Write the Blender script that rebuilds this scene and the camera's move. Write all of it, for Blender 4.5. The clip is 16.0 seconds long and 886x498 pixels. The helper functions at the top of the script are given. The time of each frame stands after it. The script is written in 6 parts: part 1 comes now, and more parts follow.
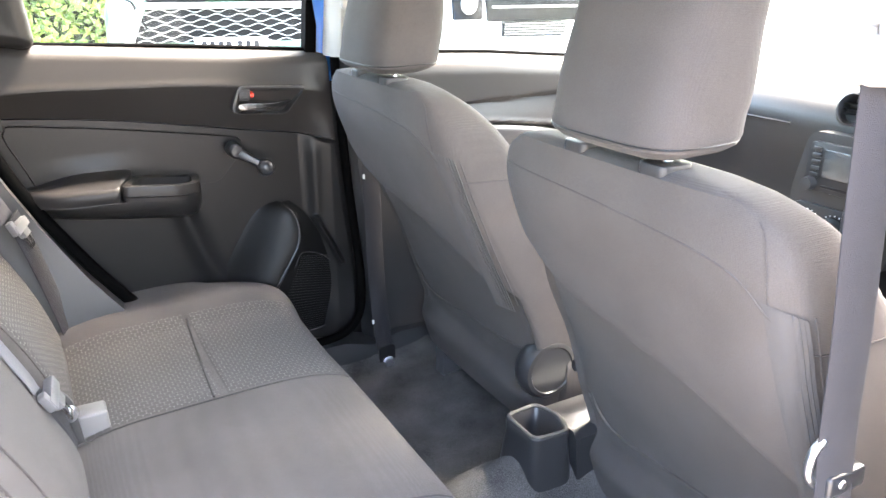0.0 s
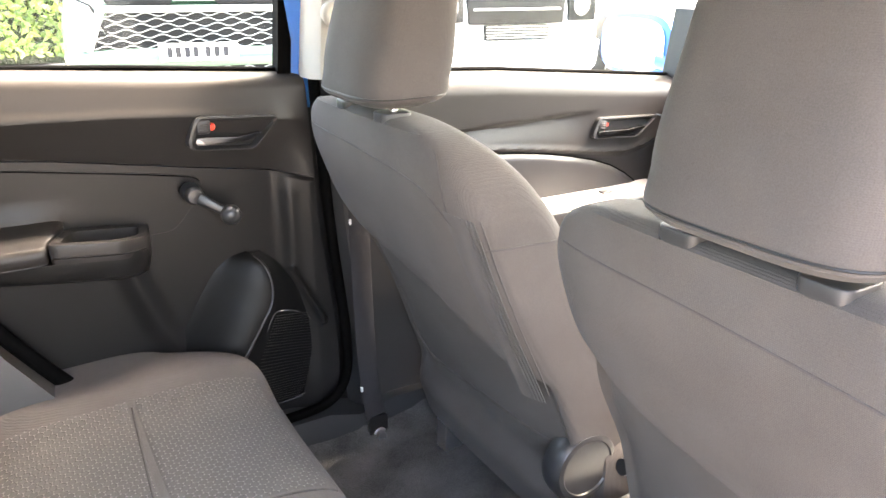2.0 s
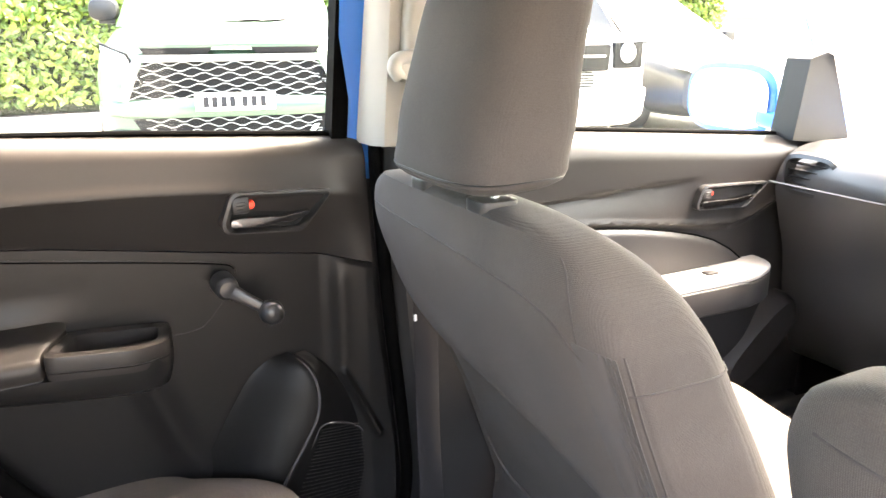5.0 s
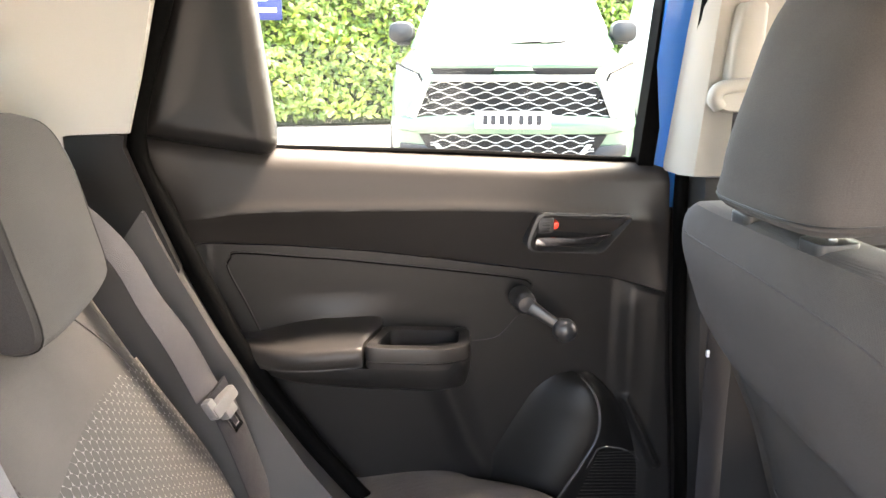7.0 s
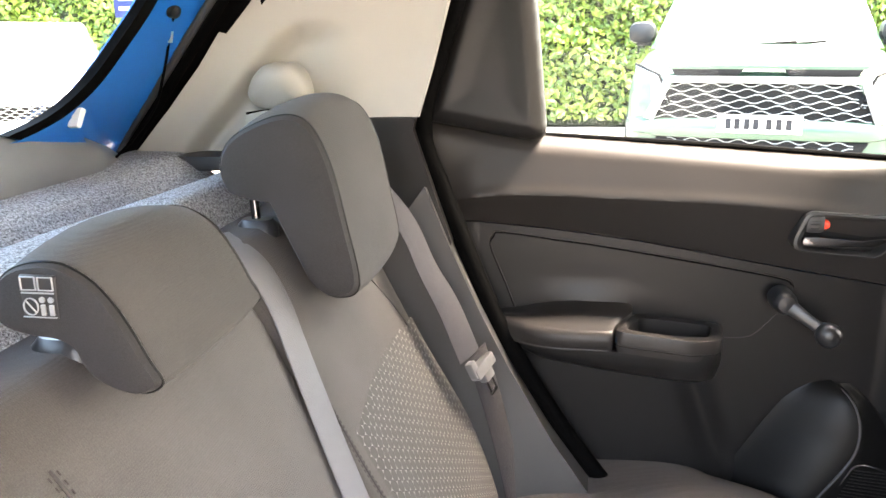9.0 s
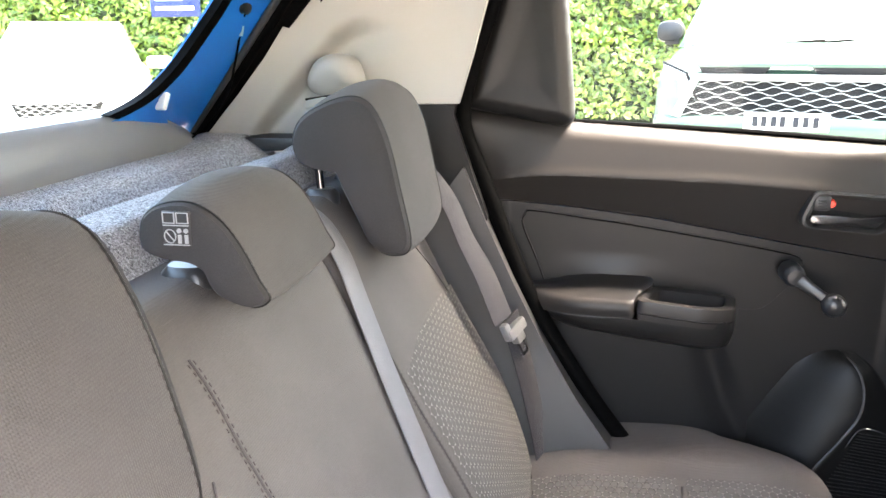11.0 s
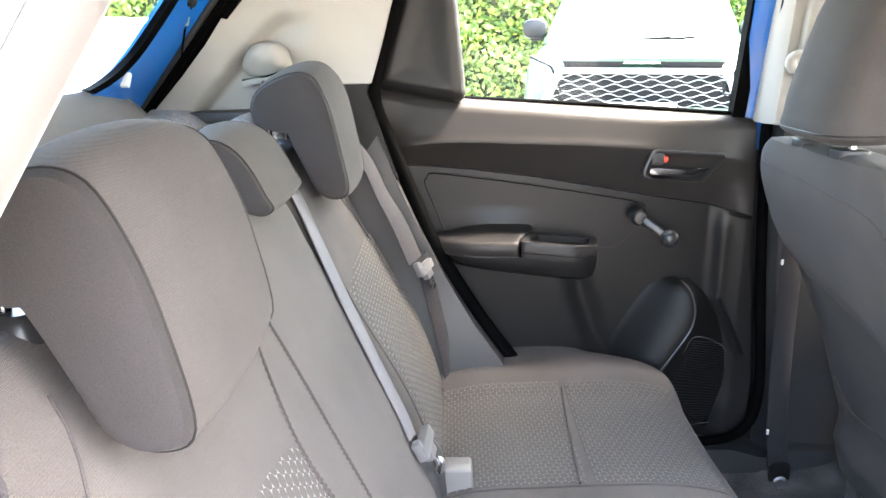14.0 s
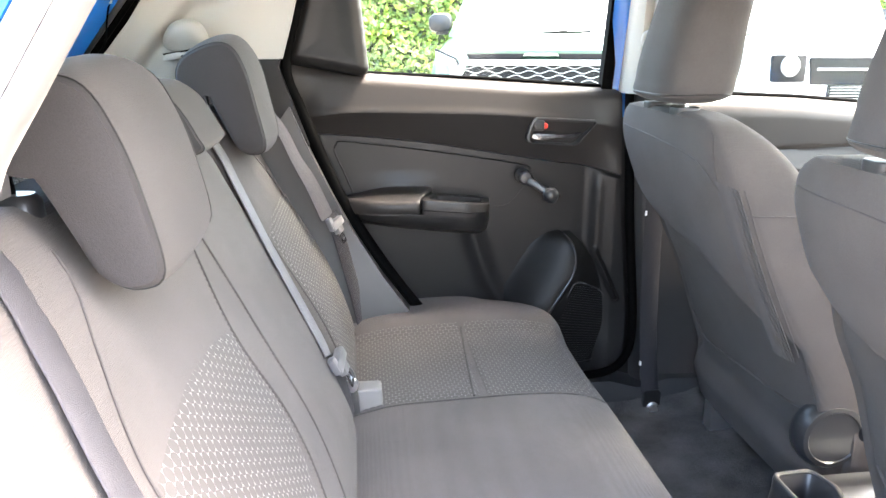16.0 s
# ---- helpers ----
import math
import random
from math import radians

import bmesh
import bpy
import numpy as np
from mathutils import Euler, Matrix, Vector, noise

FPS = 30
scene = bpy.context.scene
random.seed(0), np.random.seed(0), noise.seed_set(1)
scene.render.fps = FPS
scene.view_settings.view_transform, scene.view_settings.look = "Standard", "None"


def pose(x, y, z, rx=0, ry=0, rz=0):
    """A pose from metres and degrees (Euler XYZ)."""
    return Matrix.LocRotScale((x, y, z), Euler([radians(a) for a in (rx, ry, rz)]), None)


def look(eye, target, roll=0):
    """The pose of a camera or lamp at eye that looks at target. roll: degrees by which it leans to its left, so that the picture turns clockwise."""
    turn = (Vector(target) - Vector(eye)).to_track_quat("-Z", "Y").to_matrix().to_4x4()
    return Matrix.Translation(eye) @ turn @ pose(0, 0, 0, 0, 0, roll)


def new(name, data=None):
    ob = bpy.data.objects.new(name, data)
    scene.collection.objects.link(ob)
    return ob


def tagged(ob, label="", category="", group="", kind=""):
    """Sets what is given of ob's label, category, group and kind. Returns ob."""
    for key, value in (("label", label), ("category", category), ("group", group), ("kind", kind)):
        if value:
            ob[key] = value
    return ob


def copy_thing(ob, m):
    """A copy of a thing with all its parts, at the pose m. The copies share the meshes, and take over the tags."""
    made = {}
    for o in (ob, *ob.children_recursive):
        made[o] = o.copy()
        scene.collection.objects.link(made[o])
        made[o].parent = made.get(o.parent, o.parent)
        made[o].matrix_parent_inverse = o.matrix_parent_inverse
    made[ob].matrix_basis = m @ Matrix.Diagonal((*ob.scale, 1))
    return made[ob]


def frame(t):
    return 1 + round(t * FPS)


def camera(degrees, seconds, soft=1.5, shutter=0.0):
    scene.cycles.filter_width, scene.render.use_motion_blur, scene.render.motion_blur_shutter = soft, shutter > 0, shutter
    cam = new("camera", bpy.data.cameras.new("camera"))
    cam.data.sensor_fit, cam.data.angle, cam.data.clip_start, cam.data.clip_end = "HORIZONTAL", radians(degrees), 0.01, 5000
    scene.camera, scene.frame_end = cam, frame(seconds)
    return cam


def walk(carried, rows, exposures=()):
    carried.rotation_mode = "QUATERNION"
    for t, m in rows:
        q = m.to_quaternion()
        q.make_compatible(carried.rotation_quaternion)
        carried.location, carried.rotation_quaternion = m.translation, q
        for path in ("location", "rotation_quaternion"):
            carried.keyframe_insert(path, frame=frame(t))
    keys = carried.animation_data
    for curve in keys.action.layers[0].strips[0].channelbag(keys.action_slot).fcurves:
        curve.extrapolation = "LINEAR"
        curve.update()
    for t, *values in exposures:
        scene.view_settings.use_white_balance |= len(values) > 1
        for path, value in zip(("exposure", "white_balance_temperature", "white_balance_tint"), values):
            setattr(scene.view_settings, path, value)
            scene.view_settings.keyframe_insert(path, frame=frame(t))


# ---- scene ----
cam = camera(60.1, 16.0)
METRES, EYE, TILT, LEAN, TURN = 1.47, 1.19, -20.0, 0.0, -28.6
ROWS = [
    (0.0, 0.0, 0.0, 0.0, 0.0, 0.0, -0.0),
    (0.5, -0.0059, 0.0306, 0.0271, 0.97, 0.01, -0.4),
    (1.0, -0.0348, 0.0727, 0.0445, 1.03, 0.02, -0.43),
    (1.5, -0.0484, 0.1306, 0.0602, -0.47, 0.05, 0.06),
    (2.0, -0.036, 0.201, 0.0776, -1.84, 0.02, 0.57),
    (2.5, -0.024, 0.2608, 0.0882, -1.97, 0.2, 0.65),
    (3.0, -0.025, 0.2999, 0.1014, -1.85, 0.42, 0.59),
    (5.5, -0.1025, 0.3934, 0.1457, 2.22, 4.26, -0.87),
    (6.0, -0.1117, 0.3896, 0.1467, 7.71, 4.42, -2.75),
    (6.5, -0.1232, 0.3793, 0.1458, 13.1, 4.18, -4.61),
    (7.0, -0.1359, 0.3644, 0.141, 18.6, 3.71, -6.44),
    (7.5, -0.1439, 0.3536, 0.1375, 23.64, 3.12, -8.03),
    (8.0, -0.1503, 0.3415, 0.1295, 27.86, 2.52, -9.35),
    (8.5, -0.1547, 0.3277, 0.1236, 31.63, 1.91, -10.47),
    (9.0, -0.1541, 0.3155, 0.1139, 34.66, 1.37, -11.35),
    (9.5, -0.1453, 0.3025, 0.1067, 36.68, 0.98, -11.93),
    (12.0, -0.0905, 0.197, 0.063, 36.32, 0.98, -11.85),
    (12.5, -0.0833, 0.1649, 0.0523, 33.34, 1.57, -11.03),
    (13.0, -0.0778, 0.1314, 0.0446, 30.01, 2.08, -10.13),
    (13.5, -0.0615, 0.1119, 0.0276, 27.91, 2.42, -9.49),
    (14.0, -0.0474, 0.0842, 0.0131, 27.39, 2.5, -9.32),
    (14.5, -0.0317, 0.0567, 0.0053, 26.98, 2.53, -9.22),
    (15.0, -0.0068, 0.0185, -0.0115, 25.52, 2.75, -8.8),
    (15.5, 0.0115, -0.0045, -0.0334, 23.23, 3.01, -8.1),
    (16.0, 0.0251, -0.0179, -0.0511, 21.06, 3.27, -7.41),
]
EXPOSURES = [(0.0, 6.2, 7000, 12), (1.5, 6.2, 7500, 14), (3.0, 6.2, 8300, 15), (5.5, 5.95, 8000, 15), (9.5, 5.85, 7500, 14), (12.0, 5.95, 7000, 12), (16.0, 6.0, 6900, 11)]
walk(cam, [(t, pose(-0.576, -0.987, EYE, TILT, LEAN, TURN) @ pose(METRES * x, METRES * y, METRES * z, 90 + pitch, roll, yaw)) for t, x, y, z, yaw, pitch, roll in ROWS], EXPOSURES)

# ---- world and sun ----
SUN_EL, SUN_AZ = 58.0, 2.0   # azimuth of the sun from +x towards +y
world = bpy.data.worlds.new("sky")
scene.world = world
world.use_nodes = True
wn = world.node_tree
sky = wn.nodes.new("ShaderNodeTexSky")
sky.sky_type = "NISHITA"
sky.sun_disc = False
sky.air_density, sky.dust_density, sky.ozone_density = 1.0, 6.0, 0.6
sky.sun_elevation = radians(SUN_EL)
sky.sun_rotation = radians(90 - SUN_AZ)
wn.links.new(sky.outputs[0], wn.nodes["Background"].inputs[0])
wn.nodes["Background"].inputs[1].default_value = 0.12
sun_data = bpy.data.lights.new("sun", "SUN")
sun_data.energy, sun_data.angle, sun_data.color = 1.1, radians(12), (1.0, 0.97, 0.93)
sun = new("sun", sun_data)
sd = Vector((math.cos(radians(SUN_EL)) * math.cos(radians(SUN_AZ)), math.cos(radians(SUN_EL)) * math.sin(radians(SUN_AZ)), math.sin(radians(SUN_EL))))
sun.matrix_world = look(sd * 20, (0, 0, 0))


# ---- materials ----
def mat(name, col, rough=0.6, metal=0.0, scale=60.0, vary=0.12, bump=0.15, fine=900.0, sheen=0.0, coat=0.0, bdist=0.002, spec=0.5, knit=0.0):
    """Plain surface with variation at two scales and fine relief."""
    m = bpy.data.materials.new(name)
    m.use_nodes = True
    nt = m.node_tree
    b = nt.nodes["Principled BSDF"]
    tc = nt.nodes.new("ShaderNodeTexCoord")
    n1 = nt.nodes.new("ShaderNodeTexNoise")
    n1.inputs["Scale"].default_value, n1.inputs["Detail"].default_value = scale * 0.12, 4
    n2 = nt.nodes.new("ShaderNodeTexNoise")
    n2.inputs["Scale"].default_value, n2.inputs["Detail"].default_value = fine, 2
    add = nt.nodes.new("ShaderNodeMath")
    add.operation = "ADD"
    ramp = nt.nodes.new("ShaderNodeMapRange")
    ramp.inputs["From Min"].default_value, ramp.inputs["From Max"].default_value = 0.6, 1.4
    ramp.inputs["To Min"].default_value, ramp.inputs["To Max"].default_value = 1 - vary, 1 + vary
    mix = nt.nodes.new("ShaderNodeMix")
    mix.data_type, mix.blend_type = "RGBA", "MULTIPLY"
    mix.inputs["Factor"].default_value = 1
    mix.inputs[6].default_value = (*col, 1)
    for n in (n1, n2):
        nt.links.new(tc.outputs["Object"], n.inputs["Vector"])
    nt.links.new(n1.outputs["Fac"], add.inputs[0])
    nt.links.new(n2.outputs["Fac"], add.inputs[1])
    nt.links.new(add.outputs[0], ramp.inputs["Value"])
    nt.links.new(ramp.outputs[0], mix.inputs[7])
    nt.links.new(mix.outputs[2], b.inputs["Base Color"])
    bp = nt.nodes.new("ShaderNodeBump")
    bp.inputs["Strength"].default_value, bp.inputs["Distance"].default_value = bump, bdist
    nt.links.new(n2.outputs["Fac"], bp.inputs["Height"])
    if knit:
        # fine cross ribs of the knitted cloth
        ribs = []
        for axis in ("Y", "Z"):
            wv = nt.nodes.new("ShaderNodeTexWave")
            wv.bands_direction = axis
            wv.inputs["Scale"].default_value, wv.inputs["Distortion"].default_value = 0.314 / knit, 1.2
            wv.inputs["Detail"].default_value, wv.inputs["Detail Scale"].default_value = 2.0, 0.6
            nt.links.new(tc.outputs["Object"], wv.inputs["Vector"])
            ribs.append(wv.outputs["Fac"])
        both = nt.nodes.new("ShaderNodeMath")
        both.operation = "MULTIPLY"
        nt.links.new(ribs[0], both.inputs[0])
        nt.links.new(ribs[1], both.inputs[1])
        tot = nt.nodes.new("ShaderNodeMath")
        tot.operation = "ADD"
        nt.links.new(both.outputs[0], tot.inputs[0])
        nt.links.new(n2.outputs["Fac"], tot.inputs[1])
        nt.links.new(tot.outputs[0], bp.inputs["Height"])
        lift = nt.nodes.new("ShaderNodeMapRange")
        lift.inputs["To Min"].default_value, lift.inputs["To Max"].default_value = 0.996, 1.006
        nt.links.new(both.outputs[0], lift.inputs["Value"])
        tone = nt.nodes.new("ShaderNodeMix")
        tone.data_type, tone.blend_type = "RGBA", "MULTIPLY"
        tone.inputs["Factor"].default_value = 1
        nt.links.new(mix.outputs[2], tone.inputs[6])
        nt.links.new(lift.outputs[0], tone.inputs[7])
        nt.links.new(tone.outputs[2], b.inputs["Base Color"])
    nt.links.new(bp.outputs[0], b.inputs["Normal"])
    b.inputs["Roughness"].default_value, b.inputs["Metallic"].default_value = rough, metal
    b.inputs["Sheen Weight"].default_value, b.inputs["Coat Weight"].default_value = sheen * 0.15, coat
    b.inputs["Specular IOR Level"].default_value = 0.12 if sheen else spec
    b.inputs["Coat Roughness"].default_value = 0.04
    return m


def glass_mat(name, tint=(0.9, 0.95, 0.93)):
    """Thin pane: clear, with a faint mirror gloss."""
    m = bpy.data.materials.new(name)
    m.use_nodes = True
    nt = m.node_tree
    out = nt.nodes["Material Output"]
    tr = nt.nodes.new("ShaderNodeBsdfTransparent")
    tr.inputs[0].default_value = (*tint, 1)
    gl = nt.nodes.new("ShaderNodeBsdfGlossy")
    gl.inputs["Roughness"].default_value = 0.02
    lw = nt.nodes.new("ShaderNodeLayerWeight")
    lw.inputs[0].default_value = 0.5
    pw = nt.nodes.new("ShaderNodeMath")
    pw.operation = "POWER"
    pw.inputs[1].default_value = 4.0
    mr = nt.nodes.new("ShaderNodeMapRange")
    mr.inputs["To Min"].default_value, mr.inputs["To Max"].default_value = 0.010, 0.5
    ms = nt.nodes.new("ShaderNodeMixShader")
    nt.links.new(lw.outputs["Facing"], pw.inputs[0])
    nt.links.new(pw.outputs[0], mr.inputs["Value"])
    nt.links.new(mr.outputs[0], ms.inputs[0])
    nt.links.new(tr.outputs[0], ms.inputs[1])
    nt.links.new(gl.outputs[0], ms.inputs[2])
    nt.links.new(ms.outputs[0], out.inputs[0])
    return m


def weave_mat(name, dark, light, cell=0.013, plane="xy"):
    """Seat cloth with rows of small raised three-armed stars."""
    m = mat(name, dark, 0.85, 0, 80, 0.1, 0.3, 1400, 0.2)
    nt = m.node_tree
    b = nt.nodes["Principled BSDF"]

    def node(op, *ins, kind="ShaderNodeVectorMath"):
        n = nt.nodes.new(kind)
        n.operation = op
        for k, v in enumerate(ins):
            if isinstance(v, (int, float, tuple)):
                n.inputs[k].default_value = v
            else:
                nt.links.new(v, n.inputs[k])
        return n
    vec = lambda op, *i: node(op, *i).outputs[0]
    num = lambda op, *i: node(op, *i, kind="ShaderNodeMath").outputs[0]
    tc = nt.nodes.new("ShaderNodeTexCoord")
    sep = nt.nodes.new("ShaderNodeSeparateXYZ")
    nt.links.new(tc.outputs["Object"], sep.inputs[0])
    com = nt.nodes.new("ShaderNodeCombineXYZ")
    a, c = ("X", "Y") if plane == "xy" else ("Z", "Y")
    nt.links.new(sep.outputs[a], com.inputs[0])
    nt.links.new(sep.outputs[c], com.inputs[1])
    p = vec("SCALE", com.outputs[0])
    p.node.inputs["Scale"].default_value = 1 / cell
    size, half = (1.0, 1.7320508, 1.0), (0.5, 0.8660254, 0.5)
    cell_a = vec("SUBTRACT", vec("WRAP", p, size, (0, 0, 0)), half)
    cell_b = vec("SUBTRACT", vec("WRAP", vec("ADD", p, half), size, (0, 0, 0)), half)
    flat = (1.0, 1.0, 0.0)
    cell_a, cell_b = vec("MULTIPLY", cell_a, flat), vec("MULTIPLY", cell_b, flat)
    la, lb = node("LENGTH", cell_a).outputs["Value"], node("LENGTH", cell_b).outputs["Value"]
    first = num("LESS_THAN", la, lb)
    mixv = nt.nodes.new("ShaderNodeMix")
    mixv.data_type = "VECTOR"
    nt.links.new(first, mixv.inputs[0])
    nt.links.new(cell_b, mixv.inputs[4])
    nt.links.new(cell_a, mixv.inputs[5])
    q = vec("ABSOLUTE", mixv.outputs[1])
    diag = node("DOT_PRODUCT", q, (0.5, 0.8660254, 0.0)).outputs["Value"]
    qs = nt.nodes.new("ShaderNodeSeparateXYZ")
    nt.links.new(q, qs.inputs[0])
    hexd = num("MAXIMUM", diag, qs.outputs[0])
    arm = nt.nodes.new("ShaderNodeMapRange")
    arm.interpolation_type = "SMOOTHSTEP"
    arm.inputs["From Min"].default_value, arm.inputs["From Max"].default_value = 0.34, 0.44
    nt.links.new(hexd, arm.inputs["Value"])
    tip = nt.nodes.new("ShaderNodeMapRange")
    tip.interpolation_type = "SMOOTHSTEP"
    tip.inputs["From Min"].default_value, tip.inputs["From Max"].default_value = 0.475, 0.512
    nt.links.new(num("MINIMUM", la, lb), tip.inputs["Value"])
    star = num("MULTIPLY", arm.outputs[0], tip.outputs[0])
    old = b.inputs["Base Color"].links[0].from_socket
    mx = nt.nodes.new("ShaderNodeMix")
    mx.data_type = "RGBA"
    nt.links.new(star, mx.inputs["Factor"])
    nt.links.new(old, mx.inputs[6])
    mx.inputs[7].default_value = (*light, 1)
    nt.links.new(mx.outputs[2], b.inputs["Base Color"])
    bp = nt.nodes.new("ShaderNodeBump")
    bp.inputs["Strength"].default_value, bp.inputs["Distance"].default_value = 1.0, 0.0020
    nt.links.new(star, bp.inputs["Height"])
    nt.links.new(bp.outputs[0], b.inputs["Normal"])
    return m


PLASTIC = mat("black_trim_plastic", (0.0095, 0.0090, 0.0088), 0.38, 0, 40, 0.12, 0.05, 1600, spec=0.2)
PLASTIC2 = mat("charcoal_trim_plastic", (0.026, 0.025, 0.025), 0.42, 0, 40, 0.12, 0.06, 1500, spec=0.32)
DOORTOP = mat("dark_taupe_door_plastic", (0.0195, 0.0173, 0.0163), 0.42, 0, 40, 0.1, 0.06, 1500, spec=0.23)
HEADFRONT = mat("grey_headrest_cloth", (0.050, 0.045, 0.042), 0.9, 0, 70, 0.24, 0.25, 900, 0.25, knit=0.0017)
SILVERGREY = mat("sun_paled_grey_plastic", (0.34, 0.33, 0.32), 0.4, 0, 30, 0.06, 0.1, 900)
RIBCLOTH = mat("ribbed_elastic_cloth", (0.055, 0.051, 0.049), 0.9, 0, 70, 0.1, 0.4, 1500, 0.3)
SATIN = mat("satin_dark_plastic", (0.02, 0.02, 0.021), 0.32, 0, 40, 0.08, 0.03, 800, spec=0.4)
GREYTRIM = mat("grey_trim_plastic", (0.038, 0.0365, 0.0355), 0.40, 0, 40, 0.1, 0.04, 1400, spec=0.42)
# pod plastic: shade on the pod's rear face is put into this darker base
SPEAKERPOD = mat("shade_darkened_pod_plastic", (0.005, 0.0048, 0.0048), 0.40, 0, 40, 0.1, 0.04, 1600, spec=0.12)
RUBBER = mat("black_rubber_seal", (0.0015, 0.0015, 0.0015), 0.7, 0, 30, 0.2, 0.05, 700, spec=0.02)
FABRIC = mat("charcoal_seat_cloth", (0.070, 0.0625, 0.058), 0.9, 0, 70, 0.24, 0.3, 900, 0.3, knit=0.0017)
FRONTCLOTH = mat("dark_front_seat_cloth", (0.057, 0.0505, 0.0468), 0.9, 0, 70, 0.24, 0.3, 900, 0.25, knit=0.0017)
FABRIC_D = mat("dark_seat_cloth", (0.048, 0.043, 0.0408), 0.85, 0, 70, 0.24, 0.14, 900, 0.25, knit=0.0015)
WEAVE_SEAT = weave_mat("patterned_seat_cloth", (0.066, 0.061, 0.057), (0.16, 0.150, 0.140), 0.0125, "xy")
WEAVE_BACK = weave_mat("patterned_back_cloth", (0.066, 0.060, 0.056), (0.22, 0.206, 0.190), 0.0125, "yz")
CREAM = mat("light_grey_pillar_trim", (0.30, 0.28, 0.252), 0.6, 0, 30, 0.05, 0.12, 1300)
HEADLINER = mat("pale_headliner_cloth", (0.58, 0.55, 0.5), 0.95, 0, 60, 0.06, 0.4, 1500)
CARPET = mat("black_floor_carpet", (0.064, 0.062, 0.060), 1.0, 0, 90, 0.9, 1.0, 500, 0.3, 0, 0.004)
FELT = mat("speckled_grey_felt", (0.24, 0.24, 0.248), 1.0, 0, 3500, 1.5, 0.8, 1100, 0.3, 0, 0.002)
BLUE = mat("blue_car_paint", (0.002, 0.105, 0.38), 0.35, 0.0, 20, 0.05, 0.02, 500, 0, 0.25, spec=0.25)
CHROME = mat("polished_chrome", (0.55, 0.55, 0.56), 0.2, 1.0, 30, 0.03, 0.02, 300)
STEEL = mat("brushed_steel", (0.55, 0.55, 0.57), 0.3, 1.0, 30, 0.1, 0.1, 500)
RED = mat("red_lock_marker", (0.75, 0.045, 0.02), 0.45, 0, 30, 0.05, 0.05, 500)
HEADSIDE = mat("black_headrest_side_cloth", (0.023, 0.021, 0.021), 0.8, 0, 70, 0.22, 0.2, 900, 0.2)
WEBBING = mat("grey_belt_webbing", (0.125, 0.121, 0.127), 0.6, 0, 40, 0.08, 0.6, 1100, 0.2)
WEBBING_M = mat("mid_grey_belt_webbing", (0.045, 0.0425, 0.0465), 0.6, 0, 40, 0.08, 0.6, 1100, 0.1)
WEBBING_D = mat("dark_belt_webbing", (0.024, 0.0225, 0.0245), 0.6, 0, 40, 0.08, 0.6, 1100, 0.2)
GLASS = glass_mat("clear_car_glass")
WHITE = mat("white_print", (0.7, 0.7, 0.68), 0.7, 0, 30, 0.04, 0.05, 600)
SIGNBLUE = mat("blue_sign_paint", (0.006, 0.012, 0.06), 0.5, 0, 20, 0.1, 0.03, 300, spec=0.2)
# black ledge plastic with the sky's reflection put into a grey base
LEDGE = mat("sky_greyed_ledge_plastic", (0.13, 0.13, 0.132), 0.35, 0, 40, 0.08, 0.04, 1400, spec=0.5)
THREAD = mat("dark_brown_thread", (0.040, 0.034, 0.0315), 0.85, 0, 30, 0.1, 0.05, 600, spec=0.1)
PRINT = mat("grey_white_print", (0.26, 0.26, 0.26), 0.8, 0, 30, 0.04, 0.05, 600)
SWITCH = mat("light_grey_buckle_plastic", (0.115, 0.108, 0.102), 0.5, 0, 30, 0.05, 0.1, 900)
BELTGRIP = mat("grey_belt_grip", (0.11, 0.107, 0.108), 0.45, 0, 30, 0.08, 0.04, 900, spec=0.3)
ASPHALT = mat("pale_dusty_asphalt", (0.20, 0.19, 0.178), 0.95, 0, 20, 0.25, 0.8, 120, 0, 0, 0.01)
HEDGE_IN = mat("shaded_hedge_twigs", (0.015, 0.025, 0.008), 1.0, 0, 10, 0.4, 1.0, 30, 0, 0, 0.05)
TYRE = mat("black_tyre_rubber", (0.02, 0.02, 0.02), 0.8, 0, 20, 0.2, 0.4, 200)
GREENPAINT = mat("green_car_paint", (0.032, 0.068, 0.046), 0.35, 0.0, 10, 0.06, 0.02, 500, 0, 0.6, spec=0.3)
WHITEPAINT = mat("white_car_paint", (0.62, 0.62, 0.61), 0.35, 0, 10, 0.03, 0.02, 500, 0, 1.0)
BLACKPAINT = mat("black_car_paint", (0.010, 0.010, 0.012), 0.35, 0, 10, 0.06, 0.02, 500, 0, 0.0, spec=0.25)
JAMB = mat("beige_jamb_plastic", (0.13, 0.121, 0.113), 0.55, 0, 30, 0.06, 0.15, 1300)
RIMGLOSS = mat("polished_black_edge", (0.05, 0.049, 0.05), 0.16, 0, 30, 0.05, 0.02, 600)
SEALGREY = mat("pale_grey_rubber", (0.36, 0.35, 0.34), 0.6, 0, 30, 0.06, 0.1, 900)
GRILLE = mat("matt_black_grille", (0.006, 0.006, 0.0065), 0.8, 0, 20, 0.1, 0.1, 300, spec=0.1)
SILVER = mat("satin_silver_trim", (0.26, 0.26, 0.26), 0.45, 0.6, 10, 0.05, 0.02, 500)
DARKGLASS = mat("tinted_car_glass", (0.06, 0.065, 0.065), 0.12, 0, 5, 0.05, 0.0, 50, 0, 1.0)
DARKCHROME = mat("dark_satin_chrome", (0.14, 0.14, 0.145), 0.22, 1.0, 30, 0.03, 0.02, 300)
LAMP = mat("clear_headlamp", (0.22, 0.23, 0.24), 0.15, 0.3, 40, 0.2, 0.1, 100, 0, 1.0)


